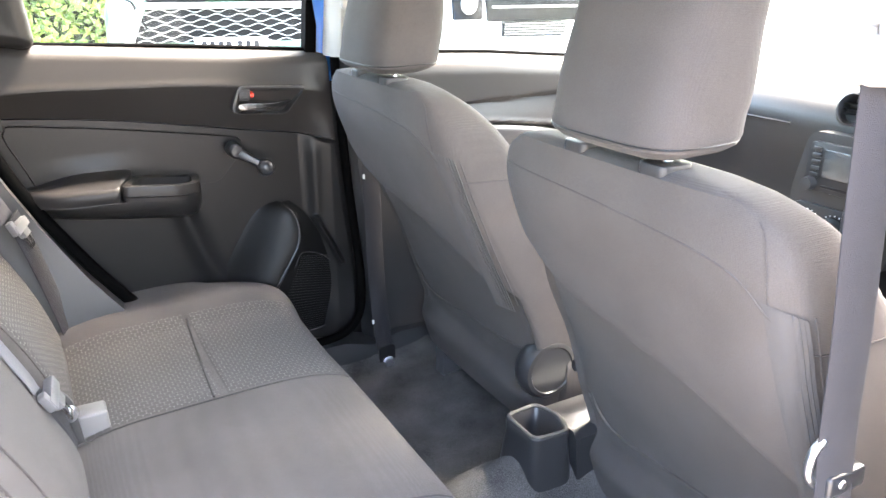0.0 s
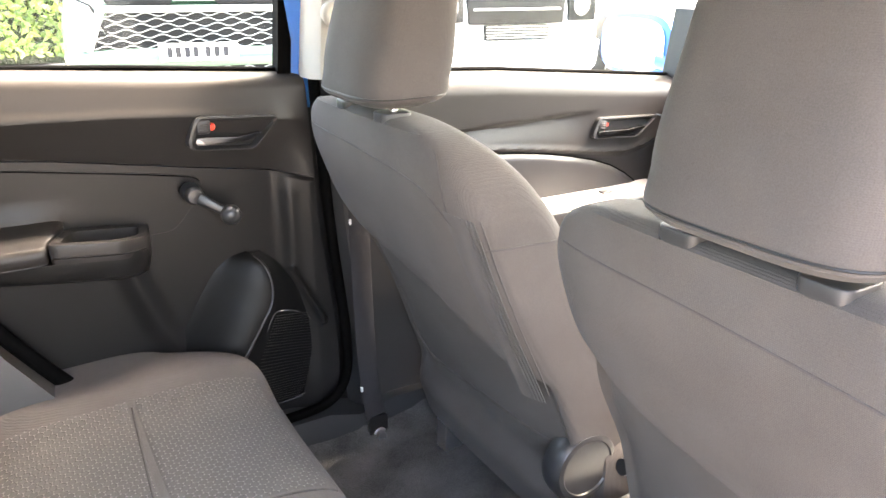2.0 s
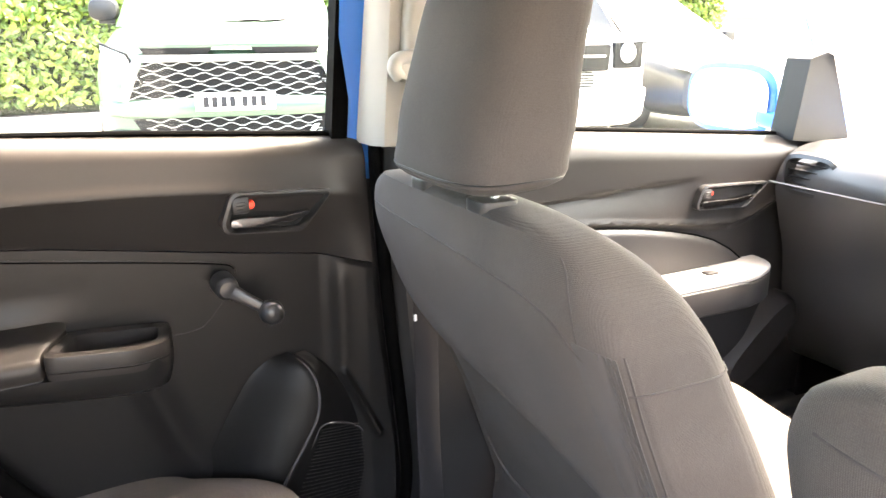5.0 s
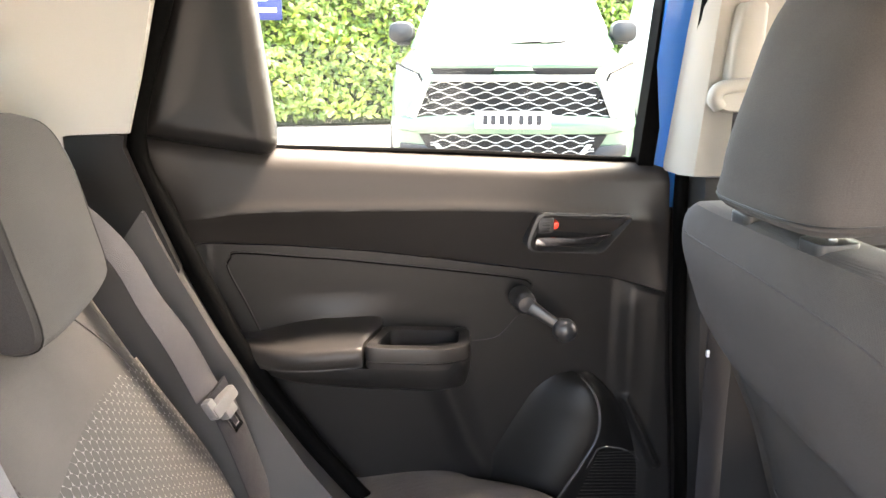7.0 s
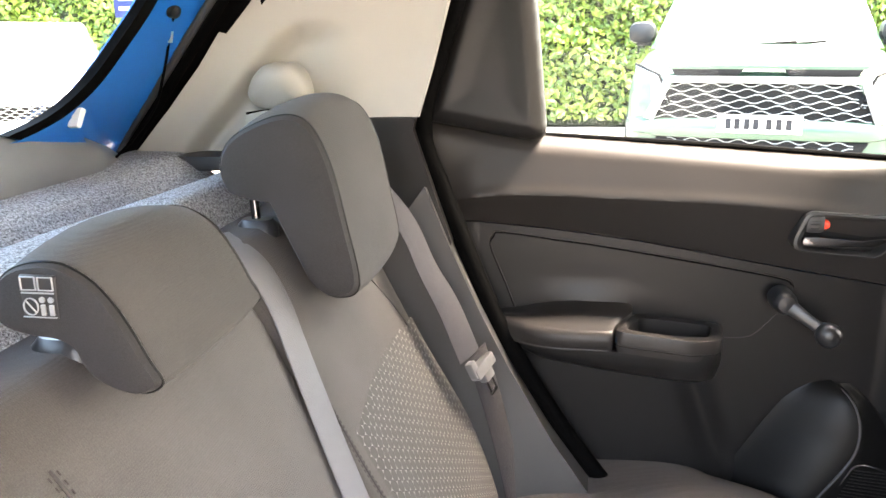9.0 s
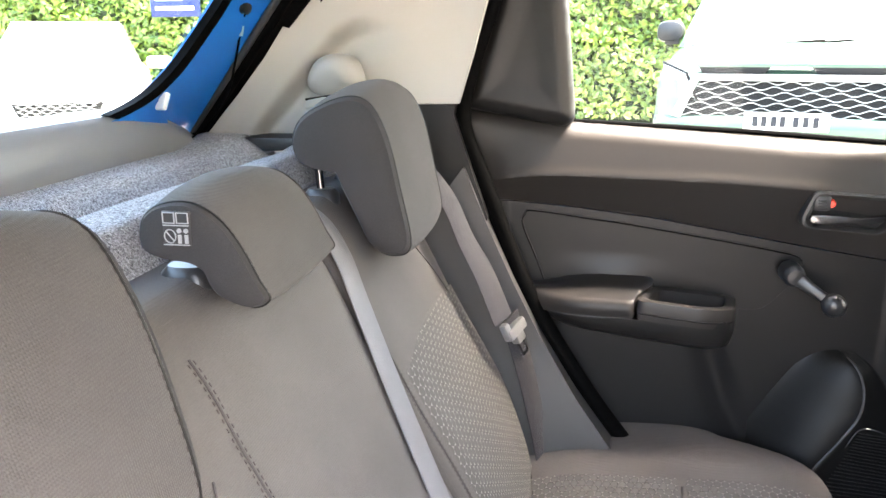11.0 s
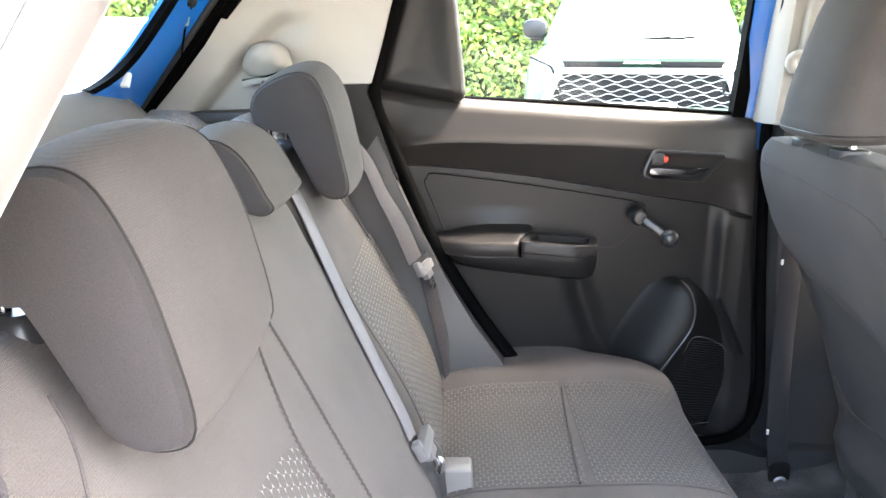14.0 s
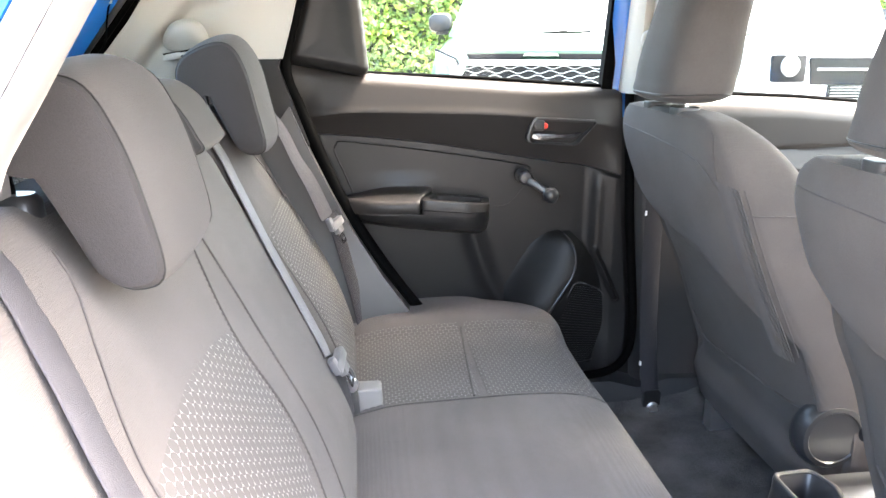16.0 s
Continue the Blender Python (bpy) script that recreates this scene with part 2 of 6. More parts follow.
# ---- builders ----
def thing(name, label="", category="", group="", kind="", at=(0, 0, 0)):
    e = new(name)
    e.location = at
    return tagged(e, label, category, group, kind)


def finish(bm, name, m, smooth=40):
    me = bpy.data.meshes.new(name)
    bmesh.ops.recalc_face_normals(bm, faces=bm.faces)
    bm.to_mesh(me)
    bm.free()
    me.materials.append(m)
    for p in me.polygons:
        p.use_smooth = smooth > 0
    if smooth:
        me.set_sharp_from_angle(angle=radians(smooth))
    return me


def part(name, bm, m, parent=None, label="", smooth=40):
    ob = new(name, finish(bm, name, m, smooth))
    ob.parent = parent
    return tagged(ob, label)


def single(name, bm, m, label, category, group="", kind="", smooth=40):
    return tagged(new(name, finish(bm, name, m, smooth)), label, category, group, kind)


def loft(rings, caps=True, close=True):
    bm = bmesh.new()
    vs = [[bm.verts.new(p) for p in r] for r in rings]
    n = len(rings[0])
    for a, b in zip(vs, vs[1:]):
        for i in range(n if close else n - 1):
            j = (i + 1) % n
            bm.faces.new((a[i], a[j], b[j], b[i]))
    if caps and close:
        bm.faces.new(vs[0])
        bm.faces.new(vs[-1])
    return bm


def spline(ts, vs, at):
    """Smooth curve through (ts, vs), read at the given parameters."""
    ts, vs, at = np.asarray(ts, float), np.asarray(vs, float), np.asarray(at, float)
    d = np.gradient(vs, ts, axis=0)
    i = np.clip(np.searchsorted(ts, at, side="right") - 1, 0, len(ts) - 2)
    h = ts[i + 1] - ts[i]
    s = (at - ts[i]) / h
    if vs.ndim > 1:
        s, h = s[:, None], h[:, None]
    return (2 * s**3 - 3 * s**2 + 1) * vs[i] + (s**3 - 2 * s**2 + s) * h * d[i] + (3 * s**2 - 2 * s**3) * vs[i + 1] + (s**3 - s**2) * h * d[i + 1]


def squircle(c, u, v, a, b, n=3.0, count=40):
    c, u, v = Vector(c), Vector(u), Vector(v)
    out = []
    for k in range(count):
        t = 2 * math.pi * k / count
        cs, sn = math.cos(t), math.sin(t)
        out.append(c + u * (a * math.copysign(abs(cs) ** (2 / n), cs)) + v * (b * math.copysign(abs(sn) ** (2 / n), sn)))
    return out


def box(lo, hi, bevel=0.004, seg=2):
    bm = bmesh.new()
    bmesh.ops.create_cube(bm, size=1)
    lo, hi = Vector(lo), Vector(hi)
    for v in bm.verts:
        v.co = Vector(((v.co.x + 0.5) * (hi.x - lo.x) + lo.x, (v.co.y + 0.5) * (hi.y - lo.y) + lo.y, (v.co.z + 0.5) * (hi.z - lo.z) + lo.z))
    if bevel:
        bmesh.ops.bevel(bm, geom=bm.edges[:], offset=bevel, segments=seg, profile=0.5, affect="EDGES", clamp_overlap=True)
    return bm


def prism(poly, axis, a, b, bevel=0.004, seg=2):
    """Polygon (two coordinates a corner) thickened along an axis from a to b."""
    def put(p, h):
        return {"x": (h, p[0], p[1]), "y": (p[0], h, p[1]), "z": (p[0], p[1], h)}[axis]
    bm = bmesh.new()
    lo = [bm.verts.new(put(p, a)) for p in poly]
    hi = [bm.verts.new(put(p, b)) for p in poly]
    bm.faces.new(lo)
    bm.faces.new(hi[::-1])
    for i in range(len(poly)):
        j = (i + 1) % len(poly)
        bm.faces.new((lo[i], hi[i], hi[j], lo[j]))
    bmesh.ops.recalc_face_normals(bm, faces=bm.faces)
    if bevel:
        bmesh.ops.bevel(bm, geom=bm.edges[:], offset=bevel, segments=seg, profile=0.5, affect="EDGES", clamp_overlap=True)
    return bm


def rounded(poly, r=0.01, seg=5):
    """The polygon with its corners rounded."""
    out, n = [], len(poly)
    for i in range(n):
        p, a, b = Vector(poly[i]), Vector(poly[i - 1]), Vector(poly[(i + 1) % n])
        ra = min(r, (a - p).length * 0.45)
        rb = min(r, (b - p).length * 0.45)
        s, e = p + (a - p).normalized() * ra, p + (b - p).normalized() * rb
        for k in range(seg + 1):
            t = k / seg
            out.append(tuple((1 - t) ** 2 * s + 2 * t * (1 - t) * p + t * t * e))
    return out


def tube(pts, r, count=10, caps=True, smooth_n=0):
    pts = [Vector(p) for p in pts]
    if smooth_n:
        arr = spline(range(len(pts)), [tuple(p) for p in pts], np.linspace(0, len(pts) - 1, smooth_n))
        pts = [Vector(p) for p in arr]
    rings, side = [], None
    for i, p in enumerate(pts):
        d = (pts[min(i + 1, len(pts) - 1)] - pts[max(i - 1, 0)]).normalized()
        if side is None:
            side = d.orthogonal().normalized()
        side = (side - d * side.dot(d)).normalized()
        up = d.cross(side)
        rr = r if not isinstance(r, (list, tuple)) else r[i]
        rings.append([p + side * (rr * math.cos(2 * math.pi * k / count)) + up * (rr * math.sin(2 * math.pi * k / count)) for k in range(count)])
    return loft(rings, caps)


def strap(pts, wdir, width=0.047, thick=0.0016, smooth_n=24):
    """A flat belt along the points; wdir: its width direction, one or one a point."""
    arr = spline(range(len(pts)), pts, np.linspace(0, len(pts) - 1, smooth_n))
    wd = wdir if isinstance(wdir, list) else [wdir] * len(pts)
    wds = spline(range(len(pts)), wd, np.linspace(0, len(pts) - 1, smooth_n))
    rings = []
    for i, p in enumerate(arr):
        p, w = Vector(p), Vector(wds[i]).normalized()
        d = Vector(arr[min(i + 1, smooth_n - 1)] - arr[max(i - 1, 0)]).normalized()
        w = (w - d * w.dot(d)).normalized()
        nrm = d.cross(w)
        hw = width / 2
        rings.append([p - w * hw - nrm * thick * 0.4, p - w * (hw - 0.002) - nrm * thick, p + w * (hw - 0.002) - nrm * thick, p + w * hw - nrm * thick * 0.4,
                      p + w * hw + nrm * thick * 0.4, p + w * (hw - 0.002) + nrm * thick, p - w * (hw - 0.002) + nrm * thick, p - w * hw + nrm * thick * 0.4])
    return loft(rings)


def lathe(profile, c, axis, count=24):
    """Turned shape: (radius, height) pairs about an axis through c."""
    axis = Vector(axis).normalized()
    u = axis.orthogonal().normalized()
    v = axis.cross(u)
    c = Vector(c)
    return loft([[c + axis * h + u * (r * math.cos(2 * math.pi * k / count)) + v * (r * math.sin(2 * math.pi * k / count)) for k in range(count)] for r, h in profile])


def join_bm(*bms):
    out = bmesh.new()
    for b in bms:
        me = bpy.data.meshes.new("tmp")
        b.to_mesh(me)
        b.free()
        out.from_mesh(me)
        bpy.data.meshes.remove(me)
    return out


def stitches(pts, pitch=0.006, r=0.00045):
    """Short threads along a seam."""
    pts = [Vector(p) for p in pts]
    bm, run = bmesh.new(), 0.0
    for a, b in zip(pts, pts[1:]):
        run += (b - a).length
        if run >= pitch:
            run = 0.0
            d = (b - a).normalized()
            u = d.orthogonal().normalized()
            v = d.cross(u)
            ends = [[bm.verts.new(a + d * (pitch * e) + u * (r * math.cos(q)) + v * (r * math.sin(q))) for q in (0.0, 1.57, 3.14, 4.71)] for e in (-0.28, 0.28)]
            for k in range(4):
                bm.faces.new((ends[0][k], ends[0][(k + 1) % 4], ends[1][(k + 1) % 4], ends[1][k]))
    return bm


def pane(a, b, c, d, t):
    """A flat pane with four corners, thickened by the vector t."""
    q = [Vector(p) for p in (a, b, c, d)]
    return loft([q, [p + Vector(t) for p in q]])


def inside(poly, X, Z):
    """Which of the points lie in the polygon."""
    res = np.zeros(X.shape, bool)
    n = len(poly)
    for i in range(n):
        (x1, z1), (x2, z2) = poly[i], poly[(i + 1) % n]
        if z1 == z2:
            continue
        hit = ((z1 > Z) != (z2 > Z)) & (X < (x2 - x1) * (Z - z1) / (z2 - z1) + x1)
        res ^= hit
    return res


def seg_dist(line, X, Z):
    """Distance of points to a polyline."""
    best = np.full(X.shape, 9.0)
    for (x1, z1), (x2, z2) in zip(line, line[1:]):
        dx, dz = x2 - x1, z2 - z1
        t = np.clip(((X - x1) * dx + (Z - z1) * dz) / (dx * dx + dz * dz + 1e-12), 0, 1)
        best = np.minimum(best, np.hypot(X - x1 - t * dx, Z - z1 - t * dz))
    return best


def smooth01(t):
    t = np.clip(t, 0, 1)
    return t * t * (3 - 2 * t)


def relief(x0, x1, z0, z1, step, outline, depth, back):
    """A moulded panel: the sheet y = depth(x, z) inside an outline, thickened to y = back at its rim."""
    xs, zs = np.arange(x0, x1 + step, step), np.arange(z0, z1 + step, step)
    X, Z = np.meshgrid(xs, zs, indexing="ij")
    Y = depth(X, Z)
    cx, cz = (X[:-1, :-1] + X[1:, 1:]) / 2, (Z[:-1, :-1] + Z[1:, 1:]) / 2
    keep = inside(outline, cx, cz)
    idx = np.arange(X.size).reshape(X.shape)
    quads = np.stack([idx[:-1, :-1], idx[1:, :-1], idx[1:, 1:], idx[:-1, 1:]], -1)[keep]
    used = np.unique(quads)
    remap = np.full(X.size, -1)
    remap[used] = np.arange(len(used))
    # draw rim points of the sheet onto the outline
    ring = list(outline) + [outline[0]]
    px, pz = X.ravel()[used].copy(), Z.ravel()[used].copy()
    counts = np.bincount(remap[quads].ravel(), minlength=len(used))
    rim = np.where(counts < 4)[0]
    for k in rim:
        best, bp = 9.0, None
        for (ax, az), (bx, bz) in zip(ring, ring[1:]):
            dx, dz = bx - ax, bz - az
            t = min(1, max(0, ((px[k] - ax) * dx + (pz[k] - az) * dz) / (dx * dx + dz * dz + 1e-12)))
            d = math.hypot(px[k] - ax - t * dx, pz[k] - az - t * dz)
            if d < best:
                best, bp = d, (ax + t * dx, az + t * dz)
        if best < step * 1.5:
            px[k], pz[k] = bp
    py = depth(px, pz)
    bm = bmesh.new()
    vs = [bm.verts.new(p) for p in zip(px.tolist(), py.tolist(), pz.tolist())]
    for q in remap[quads].tolist():
        bm.faces.new([vs[i] for i in q])
    edge = [e for e in bm.edges if len(e.link_faces) == 1]
    made = bmesh.ops.extrude_edge_only(bm, edges=edge)
    for v in made["geom"]:
        if isinstance(v, bmesh.types.BMVert):
            v.co.y = back
    return bm


# ---- ground and car shell ----
bm = bmesh.new()
bmesh.ops.create_grid(bm, x_segments=60, y_segments=60, size=300)
single("ground", bm, ASPHALT, "pale dusty asphalt of a sunlit car park", "ground", kind="structure", smooth=0)




def cabin_floor():
    xs, ys = np.linspace(-1.25, 1.5, 90), np.linspace(-0.74, 0.74, 70)
    bm = bmesh.new()
    vs = []
    for x in xs:
        row = []
        for y in ys:
            z = 0.215 + 0.13 * smooth01(1 - abs(y) / 0.17) * smooth01((x + 0.35) / 0.5) + 0.06 * smooth01((abs(y) - 0.62) / 0.08)
            z += 0.10 * smooth01((x - 0.10) / 0.25) * smooth01((0.55 - abs(abs(y) - 0.34)) / 0.3) * 0.3
            z += 0.006 * noise.noise(Vector((x * 9, y * 9, 0)))
            row.append(bm.verts.new((x, y, z)))
        vs.append(row)
    for i in range(len(xs) - 1):
        for j in range(len(ys) - 1):
            bm.faces.new((vs[i][j], vs[i + 1][j], vs[i + 1][j + 1], vs[i][j + 1]))
    made = bmesh.ops.extrude_face_region(bm, geom=bm.faces[:])
    for v in made["geom"]:
        if isinstance(v, bmesh.types.BMVert):
            v.co.z = 0.14
    return single("cabin_floor", bm, CARPET, "black carpeted floor of the car cabin", "floor", kind="structure")


cabin_floor()
# roof with headliner
single("ceiling", prism(rounded([(-1.0, -0.56), (0.90, -0.58), (0.90, 0.58), (-1.0, 0.56)], 0.08), "z", 1.415, 1.44, 0.006), HEADLINER, "pale cloth headliner under the car roof", "ceiling", kind="structure")
single("roof", prism(rounded([(-1.26, -0.56), (0.94, -0.60), (0.94, 0.60), (-1.26, 0.56)], 0.1), "z", 1.45, 1.48, 0.008), BLUE, "blue painted steel car roof", "roof", kind="structure")

for s_ in (1, -1):
    single("roof_rail", loft([[(x, s_ * (y - 0.05), z + 0.05), (x, s_ * (y - 0.045), z + 0.01), (x, s_ * (y - 0.015), z - 0.025), (x, s_ * (y + 0.03), z - 0.03), (x, s_ * (y + 0.095), z - 0.012), (x, s_ * (y + 0.03), z + 0.075), (x, s_ * (y - 0.05), z + 0.085)] for x, y, z in ((-1.02, 0.575, 1.36), (-0.6, 0.60, 1.385), (0.0, 0.605, 1.39), (0.66, 0.60, 1.385), (0.96, 0.60, 1.36))]), CREAM, "pale trimmed roof side rail above the doors", "roof rail", "roof rails", "structure")

SEAL_RIGHT = [(-0.56, 1.40), (-0.652, 1.25), (-0.693, 1.183), (-0.718, 1.142), (-0.745, 1.097), (-0.77, 1.057), (-0.81, 0.96), (-0.825, 0.75), (-0.75, 0.55), (-0.60, 0.42)]
SEAL = [(-0.63, 1.42), (-0.665, 1.27), (-0.72, 1.082), (-0.692, 0.98), (-0.667, 0.917), (-0.62, 0.80), (-0.577, 0.718), (-0.51, 0.61), (-0.438, 0.511), (-0.36, 0.415), (-0.27, 0.345), (-0.19, 0.314), (-0.10, 0.307)]


def c_depth(X, Z):
    y = 0.655 - 0.10 * smooth01((-0.72 - X) / 0.36)
    y = y - 0.16 * np.clip(Z - 1.05, 0, 0.4) ** 1.3
    left = (X - (-1.050 + 0.865 * (Z - 1.038))) / 0.03
    right = ((-0.805 + 0.96 * (Z - 1.215)) + 0.02 - X) / 0.08
    return y + 0.026 * smooth01(left) * smooth01(right) * smooth01((1.225 - Z) / 0.04)


def side(sign, name):
    """Pillars and trims of one side of the cabin."""
    def flip(bm):
        if sign < 0:
            for v in bm.verts:
                v.co.y = -v.co.y
                if v.co.x > -0.2:
                    v.co.x += 0.022
        return bm
    w = "left" if sign > 0 else "right"
    cp = thing("rear_pillar", "light grey moulded rear pillar trim with dark lower panel", "pillar trim", "pillar trims", "structure")
    if sign < 0:
        part("upper_trim", flip(relief(-1.10, -0.55, 0.94, 1.425, 0.008, [(-0.815, 0.96), (-0.775, 1.057), (-0.75, 1.097), (-0.723, 1.142), (-0.698, 1.183), (-0.657, 1.25), (-0.58, 1.39), (-0.83, 1.42), (-0.95, 1.25), (-1.09, 1.04), (-0.95, 0.96)], lambda X, Z: 0.570 - 0.12 * np.clip(Z - 1.05, 0, 0.4) + 0.0 * X, 0.588)), CREAM, cp, "light grey plastic")
    else:
      part("upper_trim", flip(relief(-1.13, -0.60, 1.02, 1.425, 0.006, [(-0.722, 1.088), (-0.70, 1.16), (-0.672, 1.265), (-0.635, 1.42), (-0.83, 1.42), (-0.947, 1.246), (-1.004, 1.162), (-1.049, 1.107), (-1.109, 1.042), (-0.80, 1.05), (-0.80, 1.088)], c_depth, 0.72)), CREAM, cp, "light grey plastic")
    part("ledge_trim", flip(prism([(-1.10, 1.02), (-0.79, 1.03), (-0.79, 1.046), (-1.10, 1.043)], "y", 0.535, 0.70, 0.003)), PLASTIC2, cp)
    if sign > 0:
        part("shoulder_trim", relief(-0.86, -0.66, 0.86, 1.10, 0.005, [(-0.86, 1.0), (-0.80, 1.087), (-0.726, 1.087), (-0.73, 1.07), (-0.70, 0.98), (-0.672, 0.90), (-0.80, 0.90)], lambda X, Z: 0.645 + 0.0 * X, 0.72), PLASTIC, cp, "black plastic")
        part("lower_trim", relief(-0.90, -0.40, 0.40, 0.99, 0.006, [(-0.80, 0.87), (-0.712, 0.99), (-0.678, 0.905), (-0.63, 0.80), (-0.587, 0.715), (-0.52, 0.605), (-0.445, 0.502), (-0.47, 0.44), (-0.62, 0.44), (-0.86, 0.80)],
             lambda X, Z: 0.635 - 0.03 * smooth01((0.75 - Z) / 0.3), 0.72), GREYTRIM, cp, "dark grey plastic")
        # sheet added behind trim and seal to stop daylight leaking through
        part("inner_quarter", prism([(-1.0, 0.30), (-1.0, 1.06), (-0.71, 1.06), (-0.62, 0.80), (-0.42, 0.48), (-0.15, 0.24)], "y", 0.762, 0.785, 0.002), PLASTIC, cp, "black sheet added behind the trim gap")
        part("door_seal", tube([(x, 0.676 if z > 0.45 else 0.69, z) for x, z in SEAL], 0.0145, 12, True, 60), RUBBER, cp, "black rubber")
    else:
        part("lower_trim", prism([(-0.95, 1.03), (-0.84, 1.03), (-0.865, 0.92), (-0.87, 0.75), (-0.81, 0.55), (-0.66, 0.42), (-0.95, 0.42)], "y", -0.645, -0.592, 0.004), GREYTRIM, cp, "dark grey plastic")
        edge = [(x, -0.595 - 0.16 * (1.16 - z), z) for x, z in spline(range(len(SEAL_RIGHT)), SEAL_RIGHT, np.linspace(0, len(SEAL_RIGHT) - 1, 70))]
        part("jamb_trim", loft([[(x, y + 0.025, z), (x, y, z), (x - 0.003, y - 0.005, z), (x - 0.011, y - 0.007, z), (x - 0.013, y - 0.002, z), (x - 0.013, y + 0.025, z)] for x, y, z in edge]), JAMB, cp, "beige plastic jamb trim")
        part("door_seal", loft([[(x - 0.013, y + 0.02, z), (x - 0.013, y - 0.005, z), (x - 0.018, y - 0.010, z), (x - 0.028, y - 0.010, z), (x - 0.033, y - 0.004, z), (x - 0.033, y + 0.02, z)] for x, y, z in edge]), SEALGREY, cp, "pale rubber seal lip")
        part("body_edge", loft([[(x - 0.033, y + 0.02, z), (x - 0.034, y - 0.006, z), (x - 0.06, y - 0.012, z), (x - 0.10, y - 0.030, z), (x - 0.13, y - 0.07, z), (x - 0.26, y - 0.12, z), (x - 0.26, y + 0.01, z)] for x, y, z in edge]), BLUE, cp, "blue painted steel")
    # B pillar
    bp = thing("middle_pillar", "light grey upper and dark grey lower door pillar trim", "pillar trim", "pillar trims", "structure")
    ring = lambda z, x0, x1, y: [(x0, y + 0.07, z), (x0 + 0.004, y + 0.02, z), (x0 + 0.018, y, z), (x1 - 0.02, y - 0.004, z), (x1 - 0.004, y + 0.02, z), (x1, y + 0.07, z)]
    part("upper_trim", flip(loft([ring(z, 0.042, 0.175 - 0.02 * (z - 1), 0.655 - 0.16 * max(0, z - 1.02)) for z in np.linspace(1.008, 1.42, 14)])), CREAM, bp, "light grey plastic")
    part("lower_trim", flip(loft([ring(z, float(np.interp(z, (0.26, 0.40, 0.50, 0.70, 0.85, 1.01), (0.116, 0.110, 0.103, 0.083, 0.072, 0.066))), 0.20 + 0.13 * smooth01((0.78 - z) / 0.3), 0.665 + 0.03 * smooth01((0.55 - z) / 0.2)) for z in np.linspace(0.26, 1.004, 20)])), PLASTIC2, bp, "dark grey plastic")
    part("door_seal", flip(tube([(-0.12, 0.684, 0.308), (-0.02, 0.684, 0.308), (0.045, 0.684, 0.318), (0.082, 0.684, 0.348), (0.098, 0.684, 0.40), (0.096, 0.684, 0.50), (0.076, 0.684, 0.70), (0.066, 0.686, 0.85), (0.058, 0.688, 1.01), (0.056, 0.65, 1.22), (0.05, 0.60, 1.42)], 0.011, 10, True, 90)), RUBBER, bp, "black rubber")
    part("body_edge", flip(loft([[(0.012, yy + 0.02, z), (0.056, yy, z), (0.10, yy, z), (0.10, yy + 0.03, z), (0.012, yy + 0.05, z)] for z, yy in ((0.95, 0.715), (1.02, 0.715), (1.22, 0.67), (1.42, 0.61))])), BLUE, bp, "blue painted steel")
    part("inner_post", flip(box((0.035, 0.738, 0.25), (0.26, 0.79, 1.0), 0.004)), PLASTIC, bp)
    # sill
    part("sill_plate", flip(loft([[(x, 0.655, 0.20), (x, 0.660, 0.262 - dz), (x, 0.674, 0.292 - dz), (x, 0.71, 0.302 - dz), (x, 0.76, 0.30 - dz), (x, 0.77, 0.2)] for x, dz in ((-0.3, 0.0), (-0.1, 0.0), (0.05, 0.0), (0.12, 0.02), (0.2, 0.0), (1.2, 0.0))])), SATIN, bp, "black plastic sill plate")
    return cp, bp


side(1, "left")
side(-1, "right")


# ---- doors ----
BELT = ([-0.73, -0.54, 0.0, 0.06], [1.082, 1.056, 1.021, 1.014])
CREASE = ([-0.70, -0.66, -0.61, -0.55, -0.29, -0.16, 0.0, 0.06], [0.955, 0.962, 0.968, 0.970, 0.963, 0.955, 0.935, 0.92])
SEAM = ([-0.75, -0.668, -0.615, -0.448, -0.288, -0.164, -0.03, 0.06], [0.927, 0.921, 0.918, 0.903, 0.877, 0.856, 0.836, 0.814])
INSERT = [(-0.572, 0.752), (-0.598, 0.82), (-0.622, 0.878), (-0.618, 0.896), (-0.603, 0.903), (-0.50, 0.891), (-0.449, 0.885), (-0.29, 0.861), (-0.180, 0.842), (-0.160, 0.832)]


